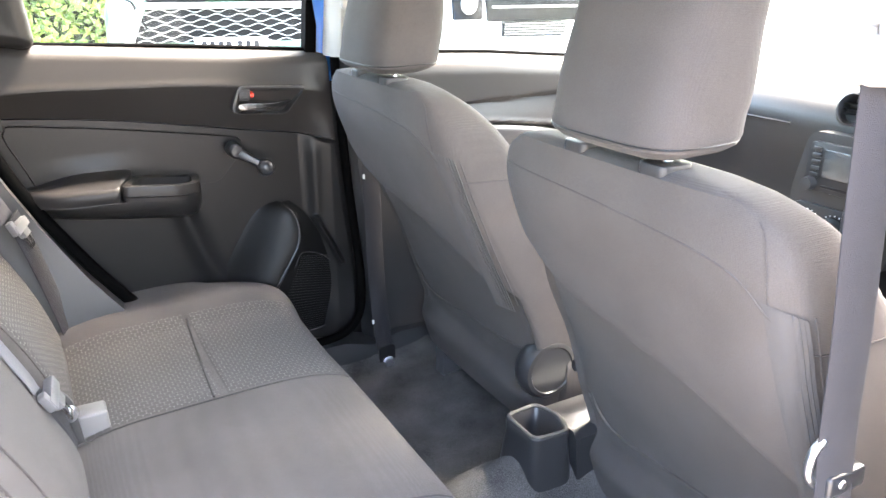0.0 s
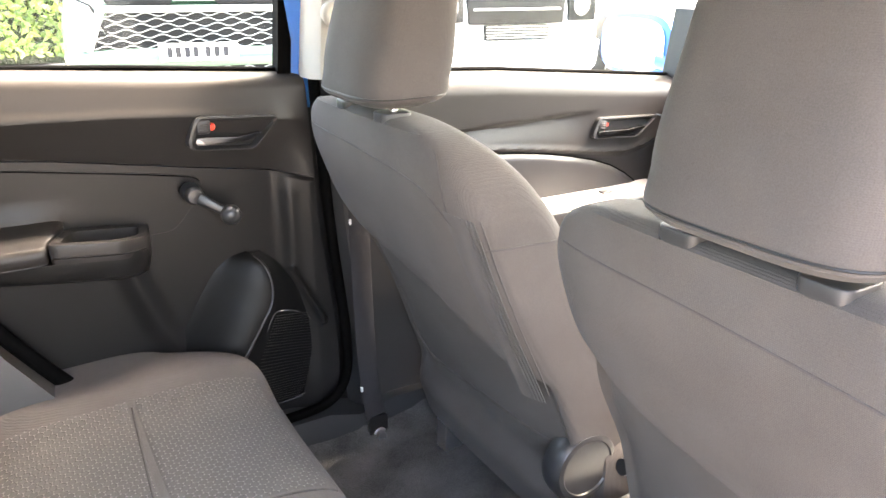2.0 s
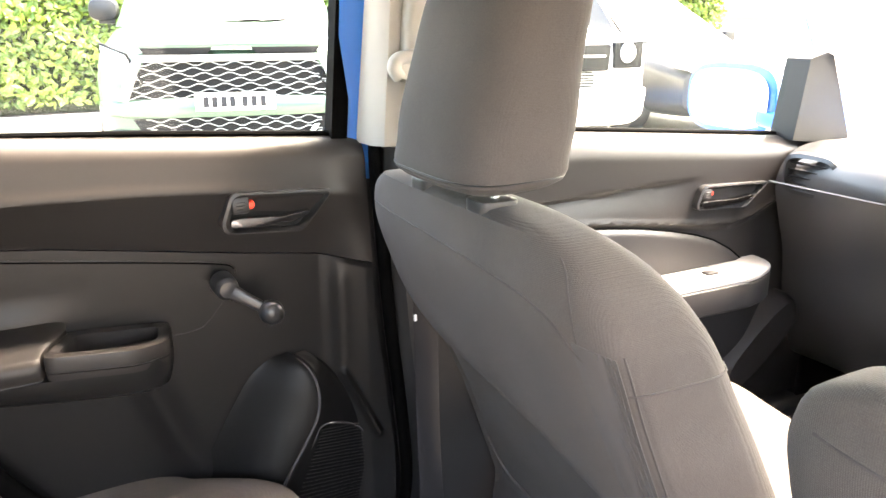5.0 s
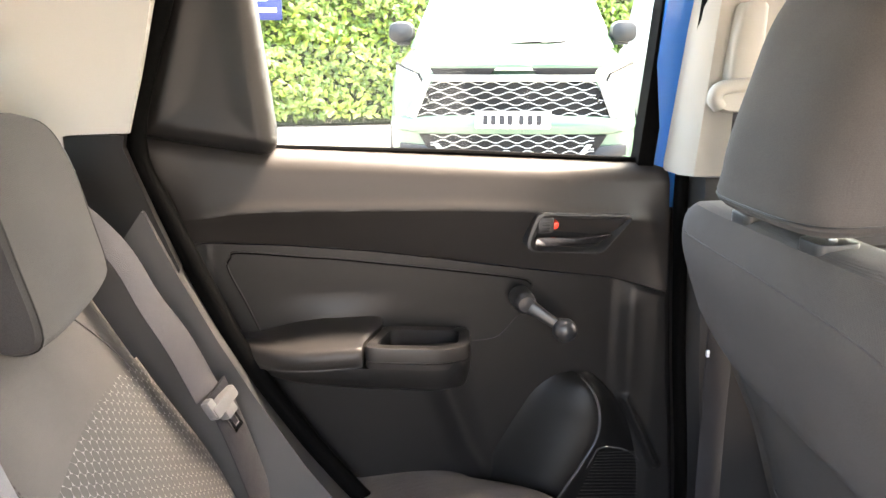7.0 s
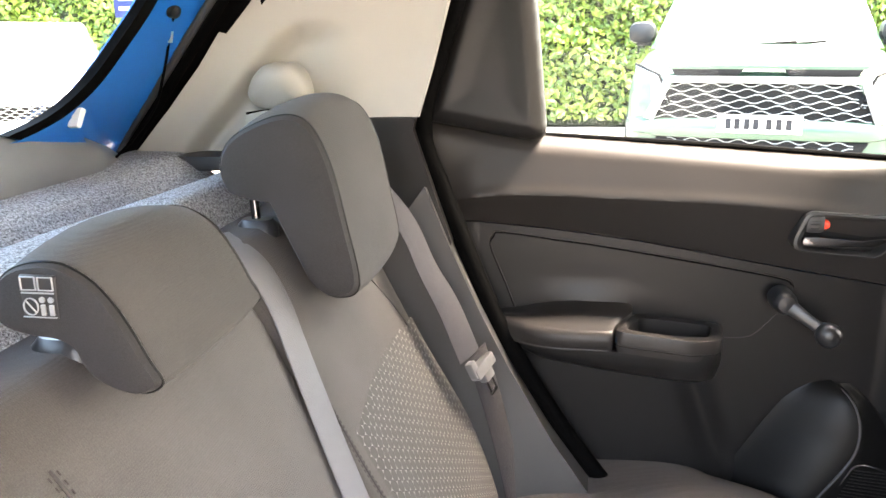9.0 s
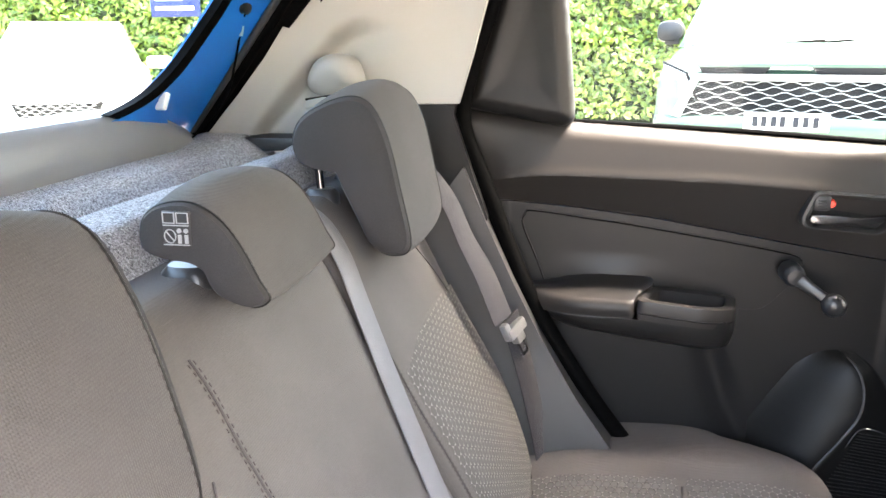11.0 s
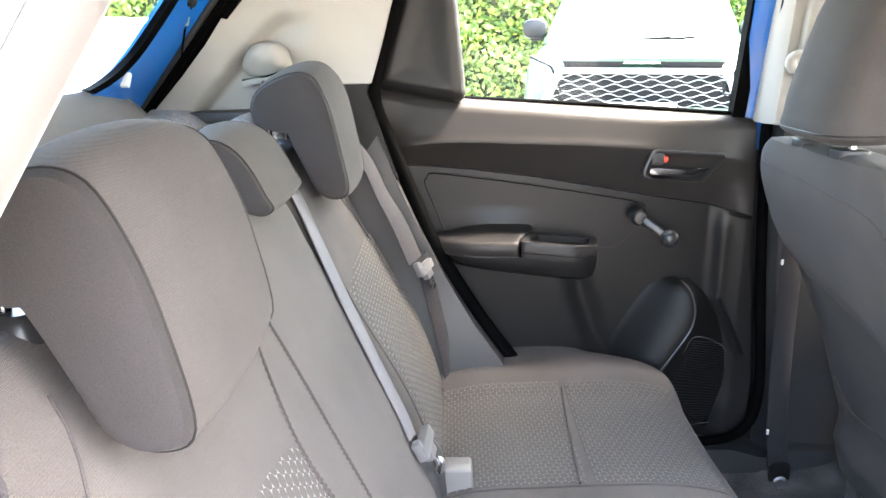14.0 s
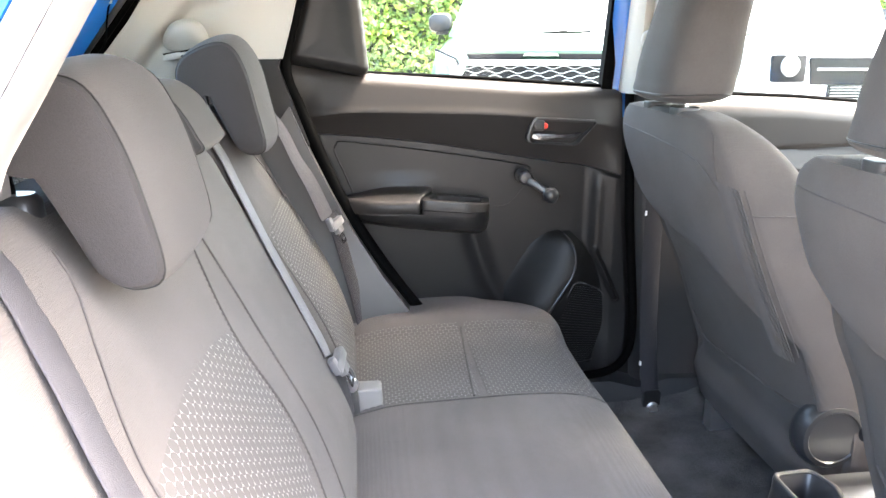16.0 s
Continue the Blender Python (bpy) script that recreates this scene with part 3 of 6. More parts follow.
def rear_door_depth(X, Z):
    zb, zs, zc = np.interp(X, *BELT), np.interp(X, *SEAM), np.interp(X, *CREASE)
    d = np.clip(zb - Z, 0, 0.03)
    y = 0.704 + 0.035 * (1 - np.sqrt(np.clip(1 - ((0.03 - d) / 0.03) ** 2, 0, 1)))
    # face under the crease leans back to the seam; the lower panel lies deeper
    ends = smooth01((0.05 - X) / 0.08) * smooth01((X + 0.70) / 0.06)
    y = y - 0.014 * ends + 0.042 * np.clip((zc - Z) / (zc - zs), 0, 1) * ends - 0.002 * np.exp(-((Z - zc - 0.004) / 0.008) ** 2) * ends
    y = y + 0.022 * np.clip((Z - zc) / (zb - zc), 0, 1) * ends
    low = smooth01((zs - Z) / 0.012)
    # front edge of the lower panel turns away
    y = y + low * 0.008 * smooth01((X + 0.002) / 0.045) * smooth01((Z - 0.35) / 0.1)
    y = y - low * smooth01((zs - Z) / 0.05) * 0.004 * np.exp(-((X - 0.004) / 0.013) ** 2) * smooth01((Z - 0.60) / 0.05)
    # swelling above the armrest
    y = y - 0.008 * np.exp(-((X + 0.47) / 0.07) ** 2) * smooth01((0.835 - Z) / 0.05) * smooth01((Z - 0.70) / 0.03)
    # soft rib below the pull pocket
    gr = seg_dist([(-0.305, 0.70), (-0.294, 0.654), (-0.261, 0.56), (-0.225, 0.50)], X, Z)
    y = y - 0.012 * np.exp(-(gr / 0.022) ** 2) * smooth01((0.71 - Z) / 0.03)
    gr = seg_dist([(0.002, 0.625), (0.033, 0.560), (0.060, 0.503)], X, Z)
    y = y - 0.011 * np.exp(-(gr / 0.0065) ** 2)
    return y


def pull_handle(parent, x, z, w, h, y):
    """Inside door handle: bezel, recess, lock button with red marker and chrome lever."""
    out = rounded([(x - 0.004, z + 0.008), (x + w * 0.90, z - 0.001), (x + w * 0.59, z - h + 0.005), (x - 0.015, z - h + 0.014), (x - 0.021, z - h * 0.56)], 0.012)
    inn = [((px - x - w * 0.45) * 0.88 + x + w * 0.45, (pz - z + h * 0.5) * 0.78 + z - h * 0.5) for px, pz in out]
    rings = [[(px, y + 0.03, pz) for px, pz in out], [(px, y - 0.008, pz) for px, pz in out],
             [((px * 0.6 + qx * 0.4), y - 0.009, (pz * 0.6 + qz * 0.4)) for (px, pz), (qx, qz) in zip(out, inn)],
             [(qx, y - 0.004, qz) for qx, qz in inn], [(qx, y + 0.03, qz) for qx, qz in inn]]
    bezel = part("handle_bezel", loft(rings, False), PLASTIC2, parent, "black plastic bezel")
    part("recess", prism([(qx, qz) for qx, qz in inn], "y", y + 0.012, y + 0.02, 0), PLASTIC, bezel)
    part("lock_button", box((x - 0.004, y - 0.009, z - h * 0.36), (x + 0.021, y + 0.014, z + 0.001), 0.004), PLASTIC2, bezel)
    for k in range(3):
        part("lock_rib", box((x + 0.001, y - 0.0105, z - 0.008 - 0.005 * k), (x + 0.014, y - 0.0085, z - 0.006 - 0.005 * k), 0.0005, 1), SATIN, bezel)
    part("lock_marker", lathe([(0, -0.005), (0.005, -0.004), (0.0072, 0.002), (0.0072, 0.016), (0, 0.016)], (x + 0.0240, y, z - h * 0.20), (0, 1, 0), 18), RED, bezel, "red marker")
    lev = [(x - 0.008, z - h * 0.46), (x + 0.010, z - h * 0.44), (x + w * 0.40, z - h * 0.50), (x + w * 0.66, z - h * 0.42), (x + w * 0.67, z - h * 0.46), (x + w * 0.52, z - h * 0.63), (x + 0.02, z - h * 0.66), (x - 0.008, z - h * 0.63)]
    part("handle", prism(rounded(lev, 0.006), "y", y - 0.013, y + 0.002, 0.004, 3), DARKCHROME, bezel, "satin chrome lever")


def rear_left_door():
    d = thing("rear_door", "closed rear car door with charcoal plastic trim and wind-up window", "car door")
    outline = [(0.085, 0.33), (0.092, 0.446), (0.064, 0.70), (0.055, 0.82), (0.046, 1.013), (0.0, 1.021), (-0.27, 1.0385), (-0.54, 1.056), (-0.72, 1.0815), (-0.692, 0.98), (-0.667, 0.917), (-0.62, 0.80), (-0.577, 0.718), (-0.51, 0.61), (-0.438, 0.511), (-0.36, 0.415), (-0.28, 0.335), (-0.18, 0.30), (0.05, 0.295)]
    seam = [(x, float(np.interp(x, *SEAM))) for x in (0.0555, -0.03, -0.164, -0.28, -0.40, -0.53, -0.666)]
    top = [p for p in outline if p[1] > 0.93]
    part("upper_panel", relief(-0.74, 0.10, 0.78, 1.09, 0.0024, seam[:1] + top + seam[:0:-1], rear_door_depth, 0.76), DOORTOP, d, "dark taupe moulded plastic")
    bottom = [p for p in outline if p[1] < 0.81 or p[0] == -0.667]
    front = [p for p in bottom if p[0] > 0.06]
    rest = [p for p in outline[9:] if p[1] < 0.915]
    part("lower_panel", relief(-0.74, 0.10, 0.28, 0.94, 0.0024, front + [(x, z - 0.002) for x, z in seam] + rest, rear_door_depth, 0.76), PLASTIC, d, "black moulded plastic")
    q = [(-0.722, 1.078), (-0.556, 1.048), (-0.538, 1.058), (-0.558, 1.255), (-0.572, 1.42), (-0.635, 1.42), (-0.668, 1.265)]
    qr = rounded(q, 0.014)

    def quarter_depth(X, Z):
        rim = seg_dist(qr + qr[:1], X, Z)
        y = 0.706 - 0.016 * np.sqrt(np.clip(rim / 0.022, 0, 1)) + 0.003 * smooth01((rim - 0.02) / 0.04)
        return y
    part("quarter_trim", relief(-0.73, -0.53, 1.04, 1.43, 0.004, qr, quarter_depth, 0.755), PLASTIC, d, "black plastic corner cover")
    # window
    g = part("window_glass", prism([(-0.56, 1.03), (0.02, 1.0), (0.03, 1.42), (-0.58, 1.42)], "y", 0.748, 0.751, 0), GLASS, d, "clear glass")
    g.visible_shadow = False
    part("window_seal", tube([(-0.545, 0.738, 1.0545), (-0.27, 0.738, 1.041), (0.005, 0.738, 1.022)], 0.0045, 8), RUBBER, d)
    part("window_channel", loft([[(x, y, z), (x + 0.026, y, z), (x + 0.026, y + 0.03, z), (x, y + 0.03, z)] for x, y, z in ((0.001, 0.725, 1.005), (0.008, 0.69, 1.25), (0.012, 0.64, 1.42))]), RUBBER, d)
    pull_handle(d, -0.162, 0.948, 0.166, 0.066, 0.690)
    on_door = lambda pts, n: [(x, float(rear_door_depth(np.array(x), np.array(z))), z) for x, z in spline(range(len(pts)), pts, np.linspace(0, len(pts) - 1, n))]
    # lighter tube draws the highlight on the insert's edge
    part("insert_piping", tube(on_door(INSERT + [(-0.158, 0.822)], 90), 0.0013, 8), DOORTOP, d, "thin pale line drawn for the edge highlight")
    part("insert_gap", tube([(x, y - 0.0002, z - 0.0024) for x, y, z in on_door(INSERT, 90)], 0.0012, 6), RUBBER, d)
    part("panel_joint", tube(on_door([(-0.172, 0.79), (-0.205, 0.752), (-0.225, 0.742), (-0.265, 0.740)], 30), 0.0006, 6), DOORTOP, d)
    # armrest with pull pocket
    hull = rounded([(-0.610, 0.748), (-0.590, 0.690), (-0.545, 0.652), (-0.44, 0.6405), (-0.31, 0.636), (-0.270, 0.660), (-0.256, 0.748)], 0.03)
    mid_x, mid_y = -0.42, 0.748
    arm = part("armrest", loft([[(mid_x + (px - mid_x) * k, mid_y + (py - mid_y) * kk, zz - 0.10 * (px + 0.42) * s_) for px, py in hull] for k, kk, zz, s_ in ((0.80, 0.55, 0.700, 1), (0.90, 0.80, 0.703, 1), (0.965, 0.94, 0.712, 1), (1.0, 1.0, 0.730, 0.6), (1.0, 1.0, 0.744, 0.0))]), PLASTIC, d)
    eb = [(0.748, 0.796), (0.718, 0.794), (0.690, 0.788), (0.668, 0.780), (0.655, 0.7755), (0.648, 0.7725), (0.6430, 0.7665), (0.6415, 0.757), (0.645, 0.746), (0.655, 0.741), (0.748, 0.740)]
    eb = [tuple(p) for p in spline(range(11), eb, np.linspace(0, 10, 44))]
    pad = []
    for x, k, lift in ((-0.640, 0.50, 0.0), (-0.625, 0.56, 0.0), (-0.607, 0.64, 0.05), (-0.588, 0.75, 0.15), (-0.568, 0.86, 0.32), (-0.546, 0.95, 0.60), (-0.52, 0.99, 0.85), (-0.49, 1.0, 1.0), (-0.462, 1.0, 0.95), (-0.445, 1.0, 0.90), (-0.437, 0.995, 0.82), (-0.433, 0.97, 0.70)):
        dz = 0.004 * smooth01((-0.50 - x) / 0.14)
        pad.append([(x + 0.036 * smooth01((y - 0.645) / 0.075) * smooth01((x + 0.50) / 0.05), 0.748 - (0.748 - y) * k, z + dz - (1 - lift) * 0.024 * smooth01((y - 0.65) / 0.06) * (z > 0.77)) for y, z in eb])
    part("elbow_pad", loft(pad), DOORTOP, arm, "dark taupe padded plastic")
    outer = rounded([(-0.398, 0.732), (-0.434, 0.638), (-0.318, 0.633), (-0.272, 0.656), (-0.258, 0.734)], 0.020, 8)
    inner = [((px + 0.340) * 0.78 - 0.340, (py - 0.690) * 0.66 + 0.692) for px, py in outer]
    sl = lambda x, z: z + 0.004 - 0.085 * (x + 0.434)
    swell = lambda pts, k: [((px + 0.346) * k - 0.346, (py - 0.735) * k + 0.735) for px, py in pts]
    rings = [[(px, py, sl(px, 0.741)) for px, py in swell(outer, 0.985)], [(px, py, sl(px, 0.750)) for px, py in swell(outer, 0.992)], [(px, py, sl(px, 0.7515)) for px, py in swell(outer, 0.975)], [(px, py, sl(px, 0.753)) for px, py in outer],
             [(px, py, sl(px, 0.768)) for px, py in outer], [(px * 0.93 + qx * 0.07, py * 0.93 + qy * 0.07, sl(px, 0.7735)) for (px, py), (qx, qy) in zip(outer, inner)],
             [(px * 0.6 + qx * 0.4, py * 0.6 + qy * 0.4, sl(px, 0.7755)) for (px, py), (qx, qy) in zip(outer, inner)], [(qx, qy, sl(qx, 0.772)) for qx, qy in inner], [((qx + 0.35) * 0.93 - 0.35, qy, 0.722) for qx, qy in inner]]
    part("pull_pocket", loft(rings, False), DOORTOP, arm, "taupe plastic pull pocket")
    part("pocket_floor", prism([((qx + 0.35) * 0.94 - 0.35, qy) for qx, qy in inner], "z", 0.716, 0.724, 0), PLASTIC, arm)
    # window crank
    hub, knob = Vector((-0.183, 0.69, 0.817)), Vector((-0.128, 0.668, 0.780))
    crank = part("window_crank", lathe([(0.0, 0.04), (0.018, 0.04), (0.0175, 0.012), (0.0165, 0.003), (0.012, -0.002), (0.0, -0.003)], hub - Vector((0, 0.016, 0)), (0, 1, 0), 28), SATIN, d, "black plastic crank")
    part("arm", loft([squircle(hub.lerp(knob, t) + Vector((0, -0.008 - dy, 0)), (0.56, 0, 0.83), (0, 1, 0), a, 0.0055, 3, 18) for t, a, dy in ((-0.10, 0.008, 0.0), (0.0, 0.0115, 0.002), (0.2, 0.0105, 0.004), (0.5, 0.0088, 0.004), (0.8, 0.0085, 0.002), (1.0, 0.0085, 0.0), (1.1, 0.006, 0.0))]), SATIN, crank)
    part("knob", lathe([(0.0, 0.010), (0.011, 0.010), (0.012, 0.0), (0.0165, -0.006), (0.0185, -0.013), (0.0178, -0.021), (0.0135, -0.0275), (0.006, -0.0305), (0.0, -0.031)], knob, (0, 1, 0), 28), SATIN, crank)
    # speaker pod: rises to a crisp rim and falls away to a ribbed grille
    ks = range(8)
    ridge = [(-0.082, 0.676, 0.010), (-0.063, 0.655, 0.030), (-0.053, 0.622, 0.042), (-0.058, 0.580, 0.050), (-0.085, 0.535, 0.055), (-0.122, 0.480, 0.058), (-0.165, 0.405, 0.057), (-0.20, 0.34, 0.04)]
    lbase = [(-0.088, 0.678), (-0.118, 0.672), (-0.150, 0.650), (-0.175, 0.615), (-0.205, 0.565), (-0.240, 0.50), (-0.27, 0.43), (-0.285, 0.36)]
    rbase = [(-0.060, 0.676), (-0.030, 0.650), (0.0, 0.61), (0.030, 0.562), (0.060, 0.505), (0.076, 0.44), (0.074, 0.38), (0.04, 0.325)]

    def pod(sv, u):
        """u from -1 at the rear foot over 0 at the rim to 1 at the front foot."""
        (rx, rz, p), (lx, lz), (bx, bz) = (spline(ks, a, [sv])[0] for a in (ridge, lbase, rbase))
        if u <= 0:
            k = 1 + u
            return (lx + (rx - lx) * k, 0.728 - p * math.sin(k * math.pi / 2) ** 1.25, lz + (rz - lz) * k)
        fall = 0.10 + 0.14 * float(smooth01((2.6 - sv) / 2.2))
        h = p * (1 - 0.42 * float(smooth01(u / fall)) - 0.40 * float(smooth01((u - fall) / (1 - fall)) ** 0.8))
        return (rx + (bx - rx) * u, 0.728 - h * (1 - max(0, u - 0.9) * 6), rz + (bz - rz) * u)
    us = list(np.linspace(-1, -0.1, 22)) + [-0.06, -0.03, -0.012, 0.0, 0.012, 0.03, 0.06, 0.09, 0.12] + list(np.linspace(0.16, 1, 20))
    # base colour darker than the door trim, standing in for shade on the pod
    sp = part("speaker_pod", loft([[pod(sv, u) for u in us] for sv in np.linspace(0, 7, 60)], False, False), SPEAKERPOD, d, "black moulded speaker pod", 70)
    part("rim", tube([(x, y + 0.0004, z) for x, y, z in (pod(sv, 0.0) for sv in np.linspace(0.25, 6.8, 50))], [0.0012 + 0.0016 * math.sin(math.pi * k / 49) for k in range(50)], 8), RIMGLOSS, sp)
    gl = rounded([(3.45, 0.19), (7.0, 0.19), (7.0, 0.88), (5.2, 0.88), (3.75, 0.80)], 0.35, 6)
    gl = [pod(a, b) for a, b in gl]
    part("grille_rim", tube([(x, y - 0.0005, z) for x, y, z in gl + gl[:1]], 0.0016, 6, False), RIMGLOSS, sp)
    for k in range(32):
        sv = 3.75 + 0.10 * k
        part("rib", tube([(x, y, z) for x, y, z in (pod(sv, u) for u in np.linspace(0.23, 0.80, 10))], 0.0010, 5), PLASTIC, sp)
    # outer skin
    part("outer_skin", prism([(0.09, 0.26), (0.05, 1.0), (-0.74, 1.06), (-0.64, 0.78), (-0.44, 0.48), (-0.25, 0.27)], "y", 0.80, 0.815, 0.004), BLUE, d, "blue painted steel")
    return d


rear_left_door()


FRONT_SEAM = [(0.15, 0.852), (0.534, 0.818), (0.70, 0.797), (0.80, 0.784), (0.87, 0.779), (0.935, 0.789), (1.0, 0.815), (1.08, 0.848), (1.156, 0.876), (1.21, 0.90)]
FRONT_ARC = ([0.15, 0.535, 0.62, 0.699, 0.77, 0.826, 0.88, 0.919, 0.95], [0.842, 0.808, 0.797, 0.782, 0.765, 0.746, 0.718, 0.689, 0.66])


def front_door_depth(X, Z):
    zb = np.interp(X, [0.0, 0.5, 1.04, 1.2], [1.012, 0.99, 0.945, 0.935])
    d = np.clip(zb - Z, 0, 0.05)
    y = 0.700 + 0.05 * (1 - np.sqrt(np.clip(1 - ((0.05 - d) / 0.05) ** 2, 0, 1)))
    zc, zs = np.interp(X, [0.15, 0.385, 0.77, 1.2], [0.868, 0.877, 0.888, 0.90]), np.interp(X, *zip(*FRONT_SEAM))
    y = y + 0.012 * smooth01((zc - Z) / 0.012) * smooth01((Z - zs) / (zc - zs + 0.001)) * smooth01((0.80 - X) / 0.12)
    bead = seg_dist(FRONT_SEAM, X, Z)
    y = y - 0.003 * np.exp(-(bead / 0.006) ** 2) + 0.010 * smooth01((zs - Z) / 0.02)
    return y - 0.05 * np.exp(-((X - 0.93) / 0.16) ** 2 - ((Z - 0.48) / 0.14) ** 2)


def front_left_door():
    d = thing("front_door", "closed front car door with grey trim, armrest and mirror", "car door")
    out = [(0.17, 0.32), (0.16, 1.005), (0.5, 0.99), (1.04, 0.945), (1.2, 0.935), (1.2, 0.32)]
    part("trim_panel", relief(0.15, 1.21, 0.31, 1.02, 0.0045, out, front_door_depth, 0.77), DOORTOP, d)
    arc = [(x, float(np.interp(x, *FRONT_ARC))) for x in np.linspace(0.20, 0.925, 30)] + [(0.92, 0.665), (0.20, 0.665)]
    part("door_insert", relief(0.19, 0.95, 0.65, 0.86, 0.005, arc, lambda X, Z: 0.702 - 0.008 * smooth01(seg_dist(arc + arc[:1], X, Z) / 0.012), 0.73), PLASTIC2, d, "dark grey insert panel")
    part("insert_piping", tube([(x, 0.702, z) for x, z in arc[:30]], 0.0022, 6), RUBBER, d)
    pull_handle(d, 0.774, 0.861, 0.210, 0.056, 0.696)
    arm = part("armrest", prism(rounded([(0.30, 0.73), (0.30, 0.62), (0.86, 0.60), (0.95, 0.64), (0.96, 0.73)], 0.04), "z", 0.625, 0.682, 0.014, 3), PLASTIC2, d)
    # top piece in pale grey: sunlight on the armrest put into its colour
    top = part("armrest_top", prism(rounded([(0.30, 0.73), (0.30, 0.622), (0.86, 0.602), (0.952, 0.642), (0.965, 0.73)], 0.04), "z", 0.680, 0.693, 0.006, 3), SILVERGREY, arm, "silver grey switch panel, paled for the sun on it")
    part("window_switch", box((0.76, 0.645, 0.690), (0.79, 0.665, 0.698), 0.002), SATIN, top)
    part("pull_cup", loft([squircle((0.52, 0.665, z), (1, 0, 0), (0, 1, 0), a, b, 4, 28) for z, a, b in ((0.6935, 0.070, 0.030), (0.6955, 0.066, 0.027), (0.690, 0.060, 0.022))]), PLASTIC, top, "black pull recess")
    part("map_pocket", loft([squircle((0.93 + 0.02 * k, 0.700 - 0.034 * k, 0.50), (0.78, 0, 0.62), (-0.62, 0, 0.78), 0.15 - 0.012 * k * k, 0.052 - 0.006 * k * k, 2.6, 40) for k in (0.0, 0.5, 0.8, 1.0, 1.3, 1.5)]), DOORTOP, d, "grey moulded pocket edge")
    part("bottle_pocket", prism(rounded([(0.55, 0.33), (0.55, 0.46), (0.80, 0.42), (0.82, 0.33)], 0.03), "y", 0.63, 0.70, 0.012), PLASTIC, d)
    g = part("window_glass", prism([(0.17, 1.0), (1.16, 0.93), (1.12, 1.15), (0.98, 1.35), (0.90, 1.42), (0.17, 1.42)], "y", 0.751, 0.754, 0), GLASS, d, "clear glass")
    g.visible_shadow = False
    part("window_seal", tube([(0.16, 0.752, 1.008), (0.5, 0.752, 0.993), (1.04, 0.752, 0.948)], 0.005, 8), RUBBER, d)
    cv = part("corner_cover", loft([[(1.040, y, 0.938), (1.066, y, 1.108), (1.10, y - 0.012 * k, 1.122), (1.140, y, 1.114), (1.236, y, 0.915), (1.13, y - 0.014 * k, 0.928)] for y, k in ((0.765, 0), (0.712, 0.4), (0.704, 1.0))]), PLASTIC, d, "dark plastic mirror corner", 25)
    yc, zc = 0.965, 1.002
    m = part("door_mirror", loft([squircle((1.16 + t * 0.10, yc, zc), (0, 1, 0), (0, 0, 1), a, b, 3.2, 32) for t, a, b in ((-0.35, 0.128, 0.076), (-0.3, 0.138, 0.086), (0.0, 0.134, 0.083), (0.5, 0.11, 0.07), (0.9, 0.06, 0.04), (1.0, 0.02, 0.015))]), BLUE, d, "blue painted mirror shell")
    part("mirror_glass", loft([squircle((1.1215 - t, yc, zc), (0, 1, 0), (0, 0, 1), a, b, 3.2, 32) for t, a, b in ((0, 0.122, 0.071), (0.002, 0.122, 0.071))]), CHROME, m, "mirror glass")
    part("mirror_arm", loft([squircle((1.15, y, z), (1, 0, 0), (0, 0, 1), a, 0.022, 3, 20) for y, z, a in ((0.755, 0.955, 0.045), (0.80, 0.955, 0.040), (0.87, 0.965, 0.036))]), BLUE, m)
    part("outer_skin", prism([(0.10, 0.26), (0.07, 0.99), (1.2, 0.93), (1.25, 0.26)], "y", 0.80, 0.815, 0.004), BLUE, d, "blue painted steel")
    return d


front_left_door()


def front_right_door():
    d = thing("front_door", "closed driver's car door with charcoal trim panel", "car door")
    out = [(0.17, 0.32), (0.16, 1.005), (0.5, 0.99), (1.04, 0.945), (1.2, 0.935), (1.2, 0.32)]
    bm = relief(0.15, 1.21, 0.31, 1.02, 0.02, out, front_door_depth, 0.77)
    for v in bm.verts:
        v.co.y = -v.co.y
    part("trim_panel", bm, PLASTIC2, d)
    part("outer_skin", prism([(0.10, 0.26), (0.07, 0.99), (1.2, 0.93), (1.25, 0.26)], "y", -0.815, -0.80, 0.004), BLUE, d, "blue painted steel")
    return d


front_right_door()


